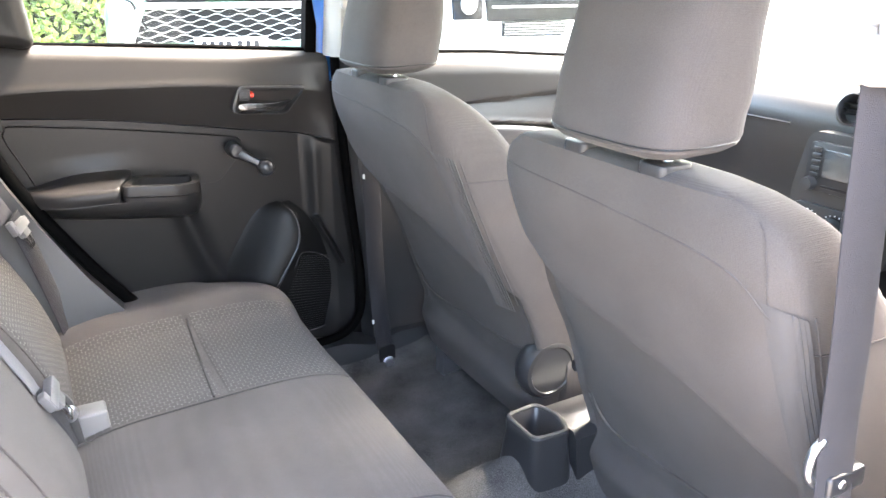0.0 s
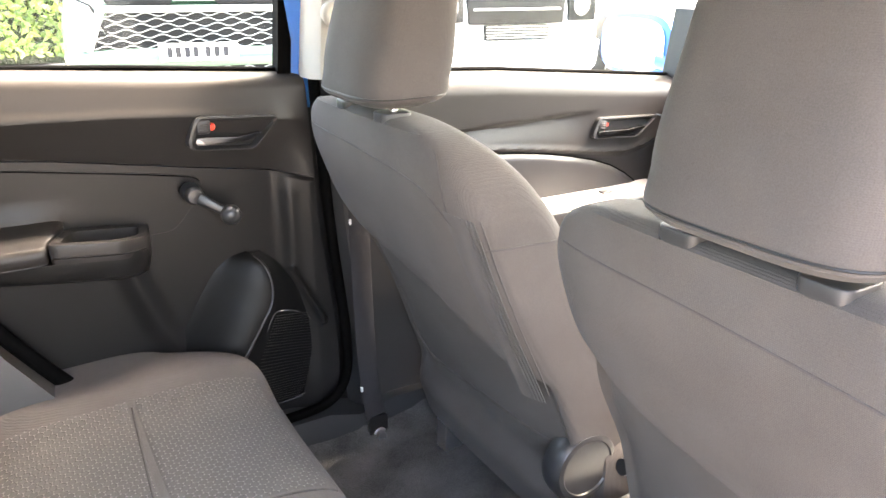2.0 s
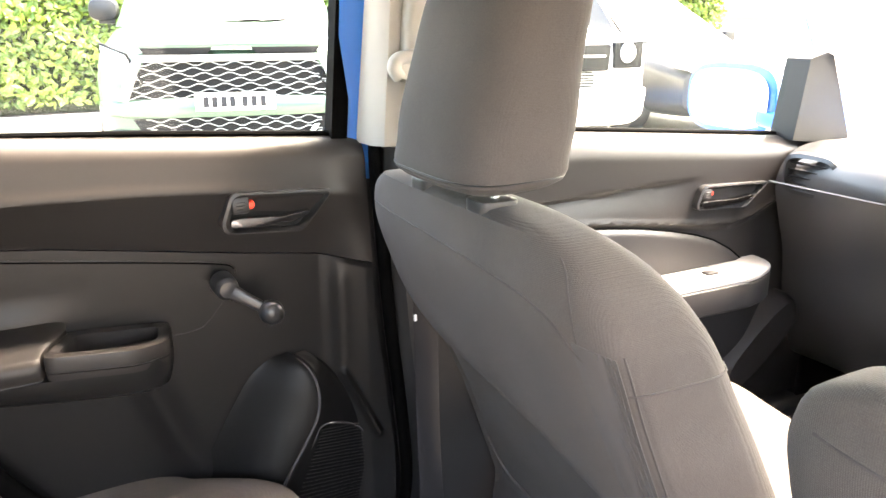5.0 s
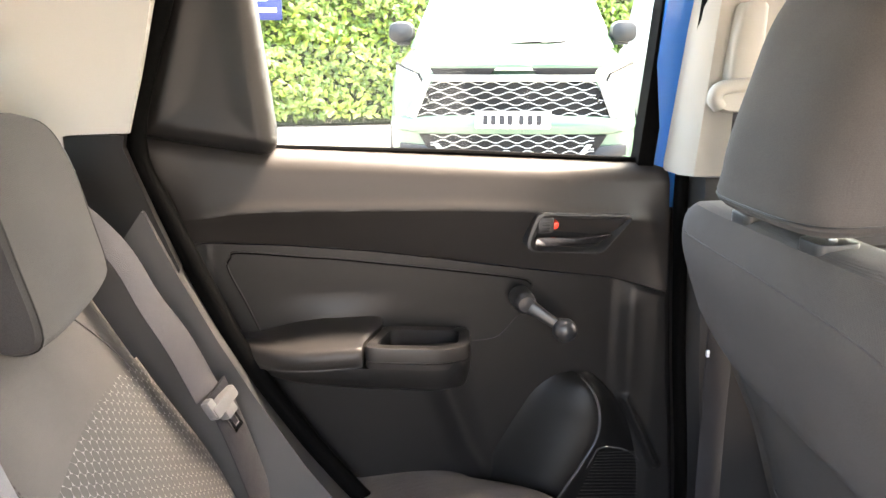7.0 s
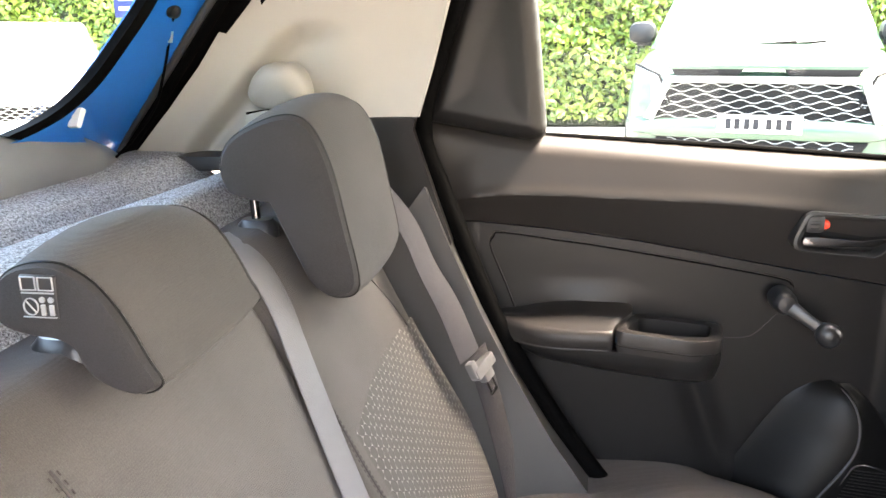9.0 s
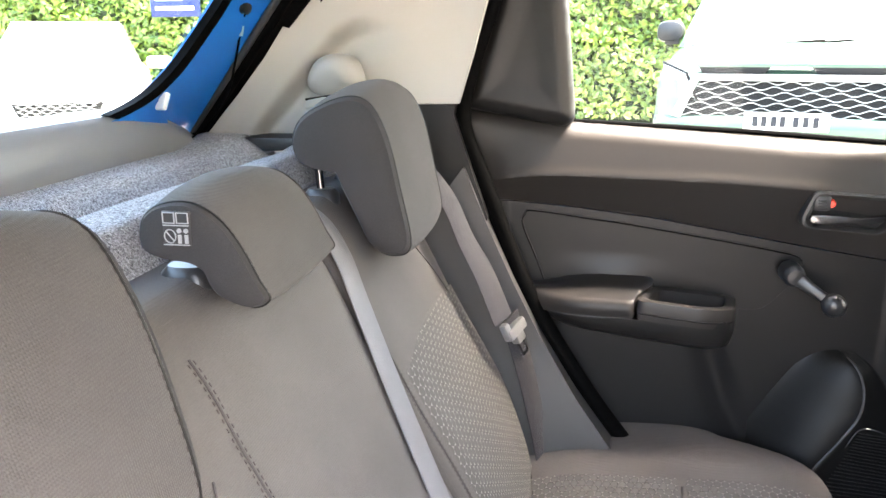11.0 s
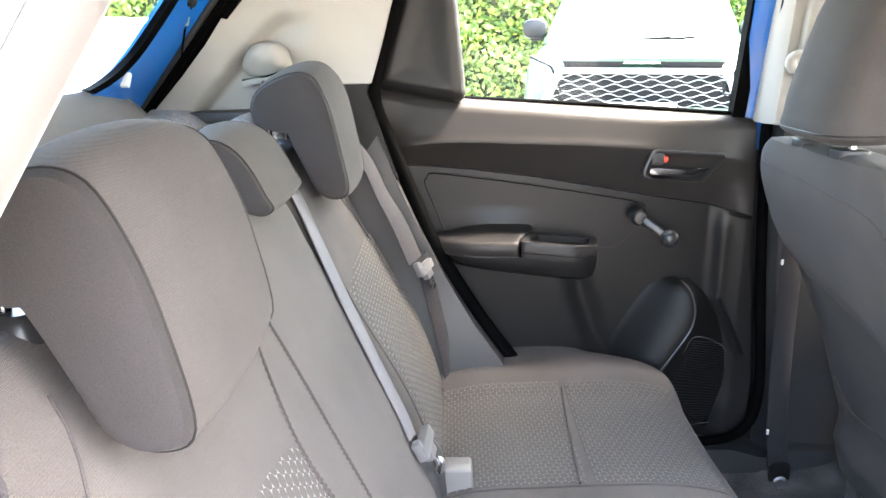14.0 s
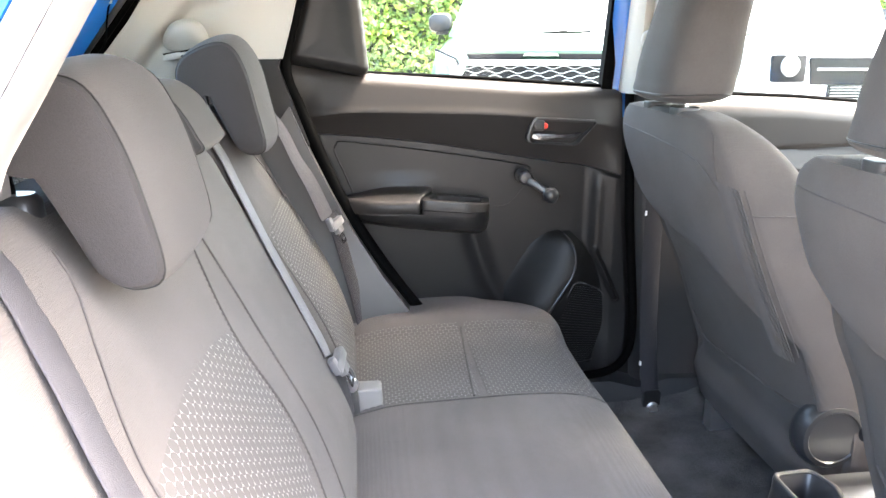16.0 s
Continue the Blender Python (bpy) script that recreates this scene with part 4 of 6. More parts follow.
def front_frame():
    """Windscreen pillars, header and scuttle."""
    for s in (1, -1):
        a = thing("windscreen_pillar", "light grey trimmed windscreen pillar with blue outside", "pillar trim", "windscreen pillars", "structure")
        part("inner_trim", loft([[(x, s * y, z), (x + 0.05, s * (y - 0.02), z), (x + 0.09, s * y, z), (x + 0.05, s * (y + 0.03), z)] for x, y, z in ((1.30, 0.70, 0.93), (1.16, 0.67, 1.12), (1.05, 0.64, 1.28), (0.90, 0.58, 1.42))]), CREAM, a)
        part("outer_skin", loft([[(x, s * y, z), (x + 0.06, s * (y + 0.01), z), (x + 0.03, s * (y + 0.03), z)] for x, y, z in ((1.27, 0.75, 0.93), (1.125, 0.74, 1.12), (1.005, 0.72, 1.28), (0.88, 0.66, 1.42))]), BLUE, a, "blue painted steel")
    g = single("windscreen", pane((1.48, -0.60, 0.93), (1.48, 0.60, 0.93), (0.93, 0.55, 1.42), (0.93, -0.55, 1.42), (0.004, 0, 0.003)), GLASS, "clear raked windscreen glass", "windscreen", kind="structure", smooth=0)
    g.visible_shadow = False
    single("bonnet", prism(rounded([(1.45, -0.72), (2.2, -0.66), (2.3, 0.0), (2.2, 0.66), (1.45, 0.72)], 0.1), "z", 0.80, 0.90, 0.03, 3), BLUE, "blue painted steel car bonnet", "bonnet", kind="structure")
    for s in (1, -1):
        single("kick_panel", prism([(1.17, 0.16), (1.43, 0.16), (1.43, 0.90), (1.17, 0.93)], "y", s * 0.70, s * 0.79, 0.004), PLASTIC, "black kick panel beside the footwell", "kick panel", "kick panels", "structure")
    single("bulkhead", prism([(-0.78, 0.16), (0.78, 0.16), (0.78, 0.82), (-0.78, 0.82)], "x", 1.40, 1.43, 0.004), PLASTIC, "black bulkhead under the dashboard", "bulkhead", kind="structure")


front_frame()


# ---- tail of the car ----
def tx(z):
    return -1.13 + 0.61 * (z - 1.047)


def edge_x(z):
    return -1.112 + 0.83 * (z - 1.044)


def tailgate():
    t = thing("tailgate", "blue painted tailgate with rear window and black seal", "tailgate")
    for s in (1, -1):
        inn = [(0.0, 1.075), (0.22, 1.08), (0.35, 1.100), (0.415, 1.135), (0.45, 1.19), (0.475, 1.26), (0.49, 1.42)]
        outr = [(0.0, 1.0), (0.20, 1.0), (0.42, 1.02), (0.545, 1.044), (0.553, 1.12), (0.548, 1.26), (0.52, 1.42)]
        n = 30
        ii, oo = spline(range(7), inn, np.linspace(0, 6, n)), spline(range(7), outr, np.linspace(0, 6, n))
        rings = []
        for (a, za), (b, zb) in zip(ii, oo):
            rings.append([(tx(za), s * a, za), (max(tx(zb), edge_x(zb) - 0.02) if zb > 1.03 else tx(zb) + 0.02, s * b, zb), (tx(zb) - 0.02, s * b, zb), (tx(za) - 0.03, s * a, za)])
        part("frame", loft(rings), BLUE, t, "blue painted steel frame")
        part("window_seal", loft([[(tx(z) + 0.002, s * a, z), (tx(z) + 0.002, s * (a - 0.018), z + 0.006), (tx(z) - 0.012, s * (a - 0.018), z + 0.006), (tx(z) - 0.012, s * a, z)] for a, z in ii[8:]]), RUBBER, t, "black window border")
        zz = np.linspace(1.036, 1.42, 24)
        dep = [0.553 - 0.16 * max(0, z - 1.05) ** 1.3 for z in zz]
        part("body_seal", tube([(edge_x(z) - 0.012, s * (d + 0.004), z) for z, d in zip(zz, dep)], 0.009, 10), RUBBER, t, "black rubber seal")
        part("body_seal", tube([(edge_x(z) - 0.022, s * (d - 0.004), z) for z, d in zip(zz, dep)], 0.0060, 10), PLASTIC2, t, "black rubber seal")
        # black strip added behind the seals to block the sky gap
        part("hinge_flange", loft([[(edge_x(z) - 0.13, s * (d + 0.034), z), (edge_x(z) + 0.03, s * (d + 0.044), z), (edge_x(z) + 0.03, s * (d + 0.056), z), (edge_x(z) - 0.13, s * (d + 0.046), z)] for z, d in zip(zz, dep)]), RUBBER, t)
        part("seal_flange", loft([[(edge_x(z) - 0.02, s * (d + 0.016), z), (edge_x(z) + 0.014, s * (d + 0.026), z), (edge_x(z) + 0.014, s * (d + 0.038), z), (edge_x(z) - 0.02, s * (d + 0.030), z)] for z, d in zip(zz, dep)]), RUBBER, t)
    g = part("rear_glass", pane((tx(1.05) - 0.025, -0.42, 1.05), (tx(1.05) - 0.025, 0.42, 1.05), (tx(1.43) - 0.025, 0.5, 1.43), (tx(1.43) - 0.025, -0.5, 1.43), (0.003, 0, 0.002)), GLASS, t, "clear glass", 0)
    g.visible_shadow = False
    # grey base here carries the sky sheen on the black ledge
    part("inner_trim", loft([[(x, y, z) for x, z in ((x0 + 0.016, z0) for x0, z0 in ((-1.22, 0.90), (-1.22, 1.072 - dz), (-1.19, 1.098 - dz), (-1.15, 1.102 - dz), (-1.125, 1.096 - dz), (-1.112, 1.078 - dz), (-1.108, 1.045 - dz), (-1.11, 0.90)))] for y, dz in ((-0.52, 0.05), (-0.49, 0.034), (-0.44, 0.016), (-0.33, 0.0), (0.33, 0.0), (0.44, 0.016), (0.49, 0.034), (0.52, 0.05))]), LEDGE, t, "black plastic ledge, greyed for the sky it mirrors")
    part("outer_skin", prism([(-0.62, 0.35), (0.62, 0.35), (0.62, 1.02), (-0.62, 1.02)], "x", -1.26, -1.23, 0.004), BLUE, t, "blue painted steel")
    # shelf cords on both sides
    for s in (1, -1):
        stud = part("lift_stud", lathe([(0.0, -0.012), (0.012, -0.012), (0.012, 0.003), (0.008, 0.008), (0.008, 0.012), (0.004, 0.014), (0.0, 0.014)], (-1.010, s * 0.500, 1.233), (1, -0.3 * s, -0.4)), PLASTIC, t, "black stud")
        part("cord", tube([(-1.004, s * 0.498, 1.226), (-1.020, s * 0.516, 1.205), (-1.030, s * 0.515, 1.165), (-1.030, s * 0.478, 1.115), (-1.060, s * 0.471, 1.075), (-1.09, s * 0.477, 1.050)], 0.0020, 6, True, 50), RUBBER, stud, "black cord")
        part("ferrule", tube([(-1.018, s * 0.514, 1.208), (-1.023, s * 0.518, 1.194)], 0.0042, 8), STEEL, stud, "crimped metal ferrule")
        part("wire_clip", prism(rounded([(s * 0.388, 1.098), (s * 0.396, 1.095), (s * 0.412, 1.116), (s * 0.402, 1.120)][:: s], 0.003), "x", -1.094, -1.082, 0.002), WHITE, t, "white plastic clip")
    return t


tailgate()


def parcel_shelf():
    xs, ys = np.linspace(-1.112, -0.84, 54), np.linspace(-0.56, 0.56, 90)
    bm = bmesh.new()
    vs = []
    for x in xs:
        row = []
        for y in ys:
            z = 0.992 + 0.045 * smooth01((-0.865 - x) / 0.05) - 0.034 * math.exp(-((x + 1.02 - 0.03 * (y / 0.5) ** 2) / 0.035) ** 2) + 0.010 * smooth01((abs(y) - 0.43) / 0.09) + 0.0016 * noise.noise(Vector((x * 14, y * 8, 0)))
            row.append(bm.verts.new((x, y, z)))
        vs.append(row)
    for i in range(len(xs) - 1):
        for j in range(len(ys) - 1):
            bm.faces.new((vs[i][j], vs[i + 1][j], vs[i + 1][j + 1], vs[i][j + 1]))
    made = bmesh.ops.extrude_face_region(bm, geom=bm.faces[:])
    for v in made["geom"]:
        if isinstance(v, bmesh.types.BMVert):
            v.co.z -= 0.02
    sh = thing("parcel_shelf", "speckled grey felt parcel shelf behind the rear seats", "parcel shelf")
    part("panel", bm, FELT, sh)
    part("edge_binding", tube([(-1.114, y, 1.036 + 0.010 * float(smooth01((abs(y) - 0.43) / 0.09))) for y in np.linspace(-0.53, 0.53, 30)], 0.005, 8), RUBBER, sh, "black edge binding")


parcel_shelf()


# ---- front seats ----
def seat_profile(z):
    """Rear and front face and half width of the front backrest at a height."""
    rear = float(spline([0.30, 0.40, 0.50, 0.60, 0.75, 0.85, 0.95, 1.0], [0.235, 0.205, 0.168, 0.126, 0.058, 0.018, -0.012, -0.012], [z])[0])
    front = float(spline([0.30, 0.40, 0.50, 0.60, 0.71, 0.80, 0.90, 0.96, 1.0], [0.43, 0.42, 0.40, 0.36, 0.300, 0.245, 0.178, 0.116, 0.062], [z])[0])
    w = float(spline([0.30, 0.40, 0.50, 0.70, 0.82, 0.90, 0.95, 0.985, 1.004], [0.225, 0.236, 0.242, 0.247, 0.247, 0.245, 0.236, 0.212, 0.175], [z])[0])
    return rear, front, w


def seat_back_ring(z, n=72):
    rear, front, w = seat_profile(z)
    c, h = (rear + front) / 2, (front - rear) / 2
    pts = squircle((c, 0, z), (0, 1, 0), (1, 0, 0), w, h, 5.0, n)
    out = []
    for p in pts:
        back = smooth01((c - p.x) / (h * 0.9))
        fr = smooth01((p.x - c) / (h * 0.9))
        yy = p.y / w
        zc = 0.79 - 0.05 * yy
        zc = 0.755 + 0.10 * yy * abs(yy) + 0.02 * yy
        dent = 0.040 * smooth01((zc - z) / 0.035) * smooth01((1 - abs(yy)) / 0.12 + 0.3) * smooth01((z - 0.36) / 0.06)
        bolster = 0.045 * math.exp(-(yy / 0.55) ** 2) * smooth01((0.97 - z) / 0.1)
        wide = 1 + (0.03 + 0.13 * smooth01((0.84 - z) / 0.14) + 0.14 * smooth01((0.66 - z) / 0.2)) * smooth01(yy * 3)
        out.append((p.x + back * dent - fr * bolster, p.y * wide, p.z))
    return out


def front_seat(label):
    s = thing("front_seat", label, "car seat", "front seats")
    zs = list(np.linspace(0.30, 0.955, 64)) + [0.965, 0.975, 0.985, 0.993, 0.999]
    rings = [seat_back_ring(z) for z in zs]
    last = rings[-1]
    c = sum((Vector(p) for p in last), Vector()) / len(last)
    for k, dz in ((0.8, 0.006), (0.5, 0.008), (0.15, 0.009)):
        rings.append([tuple(c + (Vector(p) - c) * k + Vector((0, 0, dz))) for p in last])
    part("backrest", loft(rings), FRONTCLOTH, s)
    # seam piping along the edges of the rear cover
    for k in (62, 46):
        part("seam", tube([(0.002 + 0.998 * x, y * 1.002, z) for x, y, z in (seat_back_ring(zz)[k] for zz in np.linspace(0.50, 0.985, 40))], 0.0011, 6), FABRIC_D, s)

    def flank(x, z):
        rear, front, w = seat_profile(z)
        u = min(0.999, abs(x - (rear + front) / 2) / ((front - rear) / 2))
        return -w * (1 - u**5) ** 0.2
    # elastic gusset on the right flank: a flat band with fine ribs
    band = []
    for z in np.linspace(0.60, 0.905, 36):
        row = []
        for k in range(13):
            x = seat_profile(z)[0] + 0.010 + k * 0.0023 + 0.02 * (0.905 - z)
            row.append((x, flank(x, z) - (0.0030 if k % 2 else 0.0004), z - 0.001 * k))
        band.append([(row[0][0], row[0][1] + 0.004, row[0][2])] + row + [(row[-1][0], row[-1][1] + 0.004, row[-1][2])])
    part("gusset", loft(band), RIBCLOTH, s, "ribbed elastic gusset", 80)
    part("gusset_seam", tube([(seat_profile(z)[0] + 0.042 + 0.02 * (0.905 - z), flank(seat_profile(z)[0] + 0.042 + 0.02 * (0.905 - z), z), z) for z in np.linspace(0.60, 0.895, 28)], 0.0012, 6), FABRIC_D, s)
    part("shoulder_seam", tube([(seat_profile(z)[0] + 0.012, flank(seat_profile(z)[0] + 0.012, z), z) for z in np.linspace(0.905, 0.985, 12)], 0.0012, 6), FABRIC_D, s)
    part("flank_seam", tube([(x, flank(x, 0.852 - 0.02 * (x - 0.045)) - 0.0003, 0.852 - 0.03 * (x - 0.045)) for x in np.linspace(0.05, 0.20, 12)], 0.0014, 6), FABRIC_D, s)
    # pocket edge on the back
    def rear_face(y, z):
        r = [q for q in seat_back_ring(z) if q[0] < (seat_profile(z)[0] + seat_profile(z)[1]) / 2]
        r.sort(key=lambda q: q[1])
        return float(np.interp(y, [q[1] for q in r], [q[0] for q in r]))
    ln = spline([0, 1, 2, 3, 4], [(-0.20, 0.475), (-0.015, 0.464), (0.10, 0.455), (0.215, 0.452), (0.27, 0.50)], np.linspace(0, 4, 30))
    part("pocket_edge", tube([(rear_face(y, z) - 0.001, y, z) for y, z in ln], 0.0032, 8), FRONTCLOTH, s)
    ln = spline([0, 1, 2, 3], [(-0.218, 0.885), (-0.165, 0.932), (0.0, 0.949), (0.21, 0.957)], np.linspace(0, 3, 30))
    part("back_seam", tube([(rear_face(y, z), y, z) for y, z in ln], 0.0013, 6), FABRIC_D, s)
    # cushion
    rg = []
    for x, zt, w in ((0.28, 0.46, 0.22), (0.30, 0.495, 0.245), (0.36, 0.51, 0.255), (0.45, 0.53, 0.26), (0.58, 0.565, 0.26), (0.65, 0.572, 0.255), (0.69, 0.55, 0.245), (0.71, 0.48, 0.23)):
        r = squircle((x, 0, (zt + 0.30) / 2), (0, 1, 0), (0, 0, 1), w, (zt - 0.30) / 2, 4.0, 48)
        rg.append([(p.x, p.y, p.z - 0.03 * math.exp(-(p.y / 0.13) ** 2) * (p.z > 0.4)) for p in r])
    part("cushion", loft(rg), FRONTCLOTH, s)
    # recliner cover
    for sg in (-1,):
        cov = part("recliner_cover", lathe([(0.0, -0.02), (0.062, -0.02), (0.066, -0.005), (0.064, 0.012), (0.058, 0.020), (0.050, 0.0215), (0.048, 0.019), (0.0, 0.019)], (0.262, sg * 0.222, 0.44), (0, sg, 0), 40), SATIN, s, "black plastic hinge cover")
        part("valance", prism(rounded([(0.30, 0.30), (0.29, 0.40), (0.34, 0.44), (0.66, 0.40), (0.68, 0.32)], 0.02), "y", sg * 0.222 - 0.012, sg * 0.222 + 0.016, 0.008), PLASTIC, s, "black plastic side valance")
    for sg in (-1, 1):
        part("seat_rail", box((0.24, sg * 0.19 - 0.02, 0.22), (0.70, sg * 0.19 + 0.02, 0.31), 0.004), STEEL, s, "steel seat rail")
    # headrest
    hr = []
    zk = np.linspace(0, 1, 26)
    cz = spline([0, 0.06, 0.2, 0.5, 0.8, 0.95, 1.0], [1.020, 1.028, 1.062, 1.15, 1.24, 1.28, 1.29], zk)
    cx = spline([0, 0.5, 1], [0.020, 0.045, 0.082], zk)
    hw = spline([0, 0.05, 0.2, 0.5, 0.8, 0.94, 1.0], [0.082, 0.099, 0.106, 0.103, 0.097, 0.082, 0.052], zk)
    hd = spline([0, 0.05, 0.2, 0.5, 0.8, 0.94, 1.0], [0.044, 0.062, 0.070, 0.066, 0.055, 0.040, 0.022], zk)
    for i in range(26):
        r = squircle((cx[i], -0.008, cz[i]), (0, 1, 0), (1, 0, 0), hw[i], hd[i], 3.6, 64)
        hr.append([(p.x, p.y, p.z - 0.0 + 0.02 * (p.x - cx[i])) for p in r])
    head = part("headrest", loft(hr), FABRIC_D, s)
    bot = [(p[0], p[1], p[2] + 0.012) for p in hr[2]]
    part("seam", tube([(cx[2] + (x - cx[2]) * 1.008, -0.008 + (y + 0.008) * 1.008, z - 0.008) for x, y, z in bot] + [(cx[2] + (bot[0][0] - cx[2]) * 1.008, bot[0][1] * 1.008, bot[0][2] - 0.008)], 0.0012, 6, False), PLASTIC, head)
    for sg in (-1, 1):
        part("post", tube([(0.012, sg * 0.065, 0.98), (0.016, sg * 0.065, 1.05)], 0.0055, 12), CHROME, head, "chrome post")
        part("post_guide", prism(rounded([(-0.012, sg * 0.065 - 0.021), (0.034, sg * 0.065 - 0.021), (0.034, sg * 0.065 + 0.021), (-0.012, sg * 0.065 + 0.021)], 0.012), "z", 0.998, 1.012, 0.006, 3), PLASTIC2, s, "charcoal plastic post guide")
    return s


fs = front_seat("charcoal cloth front passenger seat with adjustable headrest")
fs.location = (0, 0.338, 0)
ds = copy_thing(fs, pose(0, -0.338, -0.012))
tagged(ds, "charcoal cloth driver's seat with adjustable headrest", "car seat", "front seats")


# ---- rear bench ----
def cushion_ring(y, n=80):
    """Section of the bench cushion at a place along its width."""
    e = abs(y)
    end = smooth01((e - 0.60) / 0.14)
    top = 0.497 + 0.022 * smooth01((e - 0.50) / 0.10) - 0.012 * end - 0.006 * math.exp(-((e - 0.37) / 0.12) ** 2)
    fx = -0.105 - 0.13 * end**2 - 0.02 * math.exp(-(e / 0.1) ** 2) * 0
    rx = -0.70
    c, h = (fx + rx) / 2, (fx - rx) / 2
    zc, b = (top + 0.25) / 2, (top - 0.25) / 2
    pts = squircle((c, y, zc), (1, 0, 0), (0, 0, 1), h, b, 4.5, n)
    out = []
    for p in pts:
        up = smooth01((p.z - 0.42) / 0.05)
        crown = 0.012 * smooth01((p.x + 0.62) / 0.4) * up
        back = -0.02 * smooth01((-0.50 - p.x) / 0.15) * up
        out.append((p.x, p.y, p.z + crown + back))
    return out


def cushion_top(x, y):
    r = cushion_ring(y)
    top = sorted((p for p in r if p[2] > 0.40), key=lambda p: p[0])
    return float(np.interp(x, [p[0] for p in top], [p[2] for p in top]))


def rear_bench():
    b = thing("rear_bench", "charcoal cloth rear bench seat with patterned inserts", "car seat")
    ys = np.concatenate([np.linspace(-0.735, -0.58, 16), np.linspace(-0.56, 0.56, 70), np.linspace(0.58, 0.735, 16)])
    part("cushion", loft([cushion_ring(y) for y in ys]), FABRIC, b)

    def patch(x0, x1, y0, y1, name="cushion_insert"):
        xs, yy = np.linspace(x0, x1, 30), np.linspace(y0, y1, 24)
        bm = bmesh.new()
        rows = []
        for x in xs:
            row = []
            for y in yy:
                edge = min(x - x0, x1 - x, y - y0, y1 - y)
                row.append(bm.verts.new((x, y, cushion_top(x, y) + (0.0018 if edge > 1e-6 else -0.0008))))
            rows.append(row)
        for i in range(len(xs) - 1):
            for j in range(len(yy) - 1):
                bm.faces.new((rows[i][j], rows[i + 1][j], rows[i + 1][j + 1], rows[i][j + 1]))
        part(name, bm, WEAVE_SEAT, b, "woven patterned cloth", 60)
    for s in (1, -1):
        for x0, x1 in ((-0.60, -0.356), (-0.350, -0.135)):
            patch(x0, x1, min(s * 0.20, s * 0.555), max(s * 0.20, s * 0.555))
        part("groove_piping", tube([(-0.353 - 0.02 * (1 - (y - 0.2) / 0.33), s * y, cushion_top(-0.355, y) + 0.003) for y in np.linspace(0.2, 0.53, 16)], 0.0022, 6), FABRIC_D, b)
        part("cushion_seam", tube([(x, s * 0.196, cushion_top(x, 0.196) + 0.001) for x in np.linspace(-0.62, -0.13, 24)], 0.0018, 6), FABRIC_D, b)

    # backrests: two separate folding parts
    def back_ring(z, y0, y1, n=64):
        t = (z - 0.45) / 0.55
        front = float(spline([0.42, 0.52, 0.64, 0.79, 0.90, 0.96, 1.0], [-0.575, -0.592, -0.632, -0.712, -0.768, -0.80, -0.835], [z])[0])
        rear = float(spline([0.42, 0.64, 0.79, 0.96, 1.0], [-0.72, -0.80, -0.855, -0.905, -0.90], [z])[0])
        c, h, m, w = (front + rear) / 2, (front - rear) / 2, (y0 + y1) / 2, (y1 - y0) / 2
        return [(p.x, p.y, p.z) for p in squircle((c, m, z), (0, 1, 0), (1, 0, 0), w, h, 10.0, n)], front

    def back_front(z):
        return back_ring(z, -0.5, 0.5)[1]
    zs = list(np.linspace(0.44, 0.965, 36)) + [0.978, 0.988, 0.995]
    for y0, y1 in ((-0.635, 0.205), (0.210, 0.585)):
        rings = []
        for z in zs:
            k = 0.012 * smooth01((z - 0.94) / 0.055)
            r, _ = back_ring(z, y0 + k, y1 - k)
            rings.append([(x - 0.010 * math.exp(-((abs(y) - 0.37) / 0.10) ** 2) * (x > -0.76 - 0.1 * (z - 0.8)) * 0, y, zz) for x, y, zz in r])
        last = rings[-1]
        cc = sum((Vector(p) for p in last), Vector()) / len(last)
        rings.append([tuple(cc + (Vector(p) - cc) * 0.75 + Vector((0, 0, 0.006))) for p in last])
        part("backrest", loft(rings), FABRIC, b)
    for s in (1, -1):
        # woven panel of the backrest, with its bowed upper edge
        bm = bmesh.new()
        rows = []
        for v in np.linspace(0, 1, 30):
            row = []
            for u in np.linspace(0, 1, 20):
                ztop = 0.830 - 0.018 * ((u - 0.55) / 0.5) ** 2 - 0.004 * u
                z = 0.50 + (ztop - 0.50) * v
                yin = 0.300 - 0.10 * smooth01((z - 0.56) / 0.17) if s < 0 else 0.238
                yout = 0.532 if s < 0 else 0.575
                y = yin + (yout - yin) * u
                edge = u in (0.0, 1.0) or v in (0.0, 1.0)
                row.append(bm.verts.new((back_front(z) + (0.0022 if not edge else -0.001), s * y, z)))
            rows.append(row)
        for i in range(29):
            for j in range(19):
                bm.faces.new((rows[i][j], rows[i + 1][j], rows[i + 1][j + 1], rows[i][j + 1]))
        part("back_insert", bm, WEAVE_BACK, b, "woven patterned cloth", 60)
        part("back_seam", tube([(back_front(z) + 0.001, s * (0.538 - 0.10 * smooth01((z - 0.80) / 0.2)), z) for z in np.linspace(0.50, 0.97, 30)], 0.0011, 6), FABRIC_D, b)
    for zs_, ys_ in (([0.50, 0.702, 0.801, 0.907, 0.965], [-0.165, -0.127, -0.110, -0.107, -0.105]), ([0.50, 0.70, 0.814, 0.891, 0.965], [-0.305, -0.206, -0.197, -0.158, -0.105]), ([0.50, 0.7, 0.965], [0.217, 0.216, 0.215])):
        part("back_seam", tube([(back_front(z) + 0.0012, float(spline(zs_, ys_, [z])[0]), z) for z in np.linspace(0.50, 0.90 if ys_[0] < -0.3 else 0.965, 30)], 0.0011, 6), FABRIC_D, b)
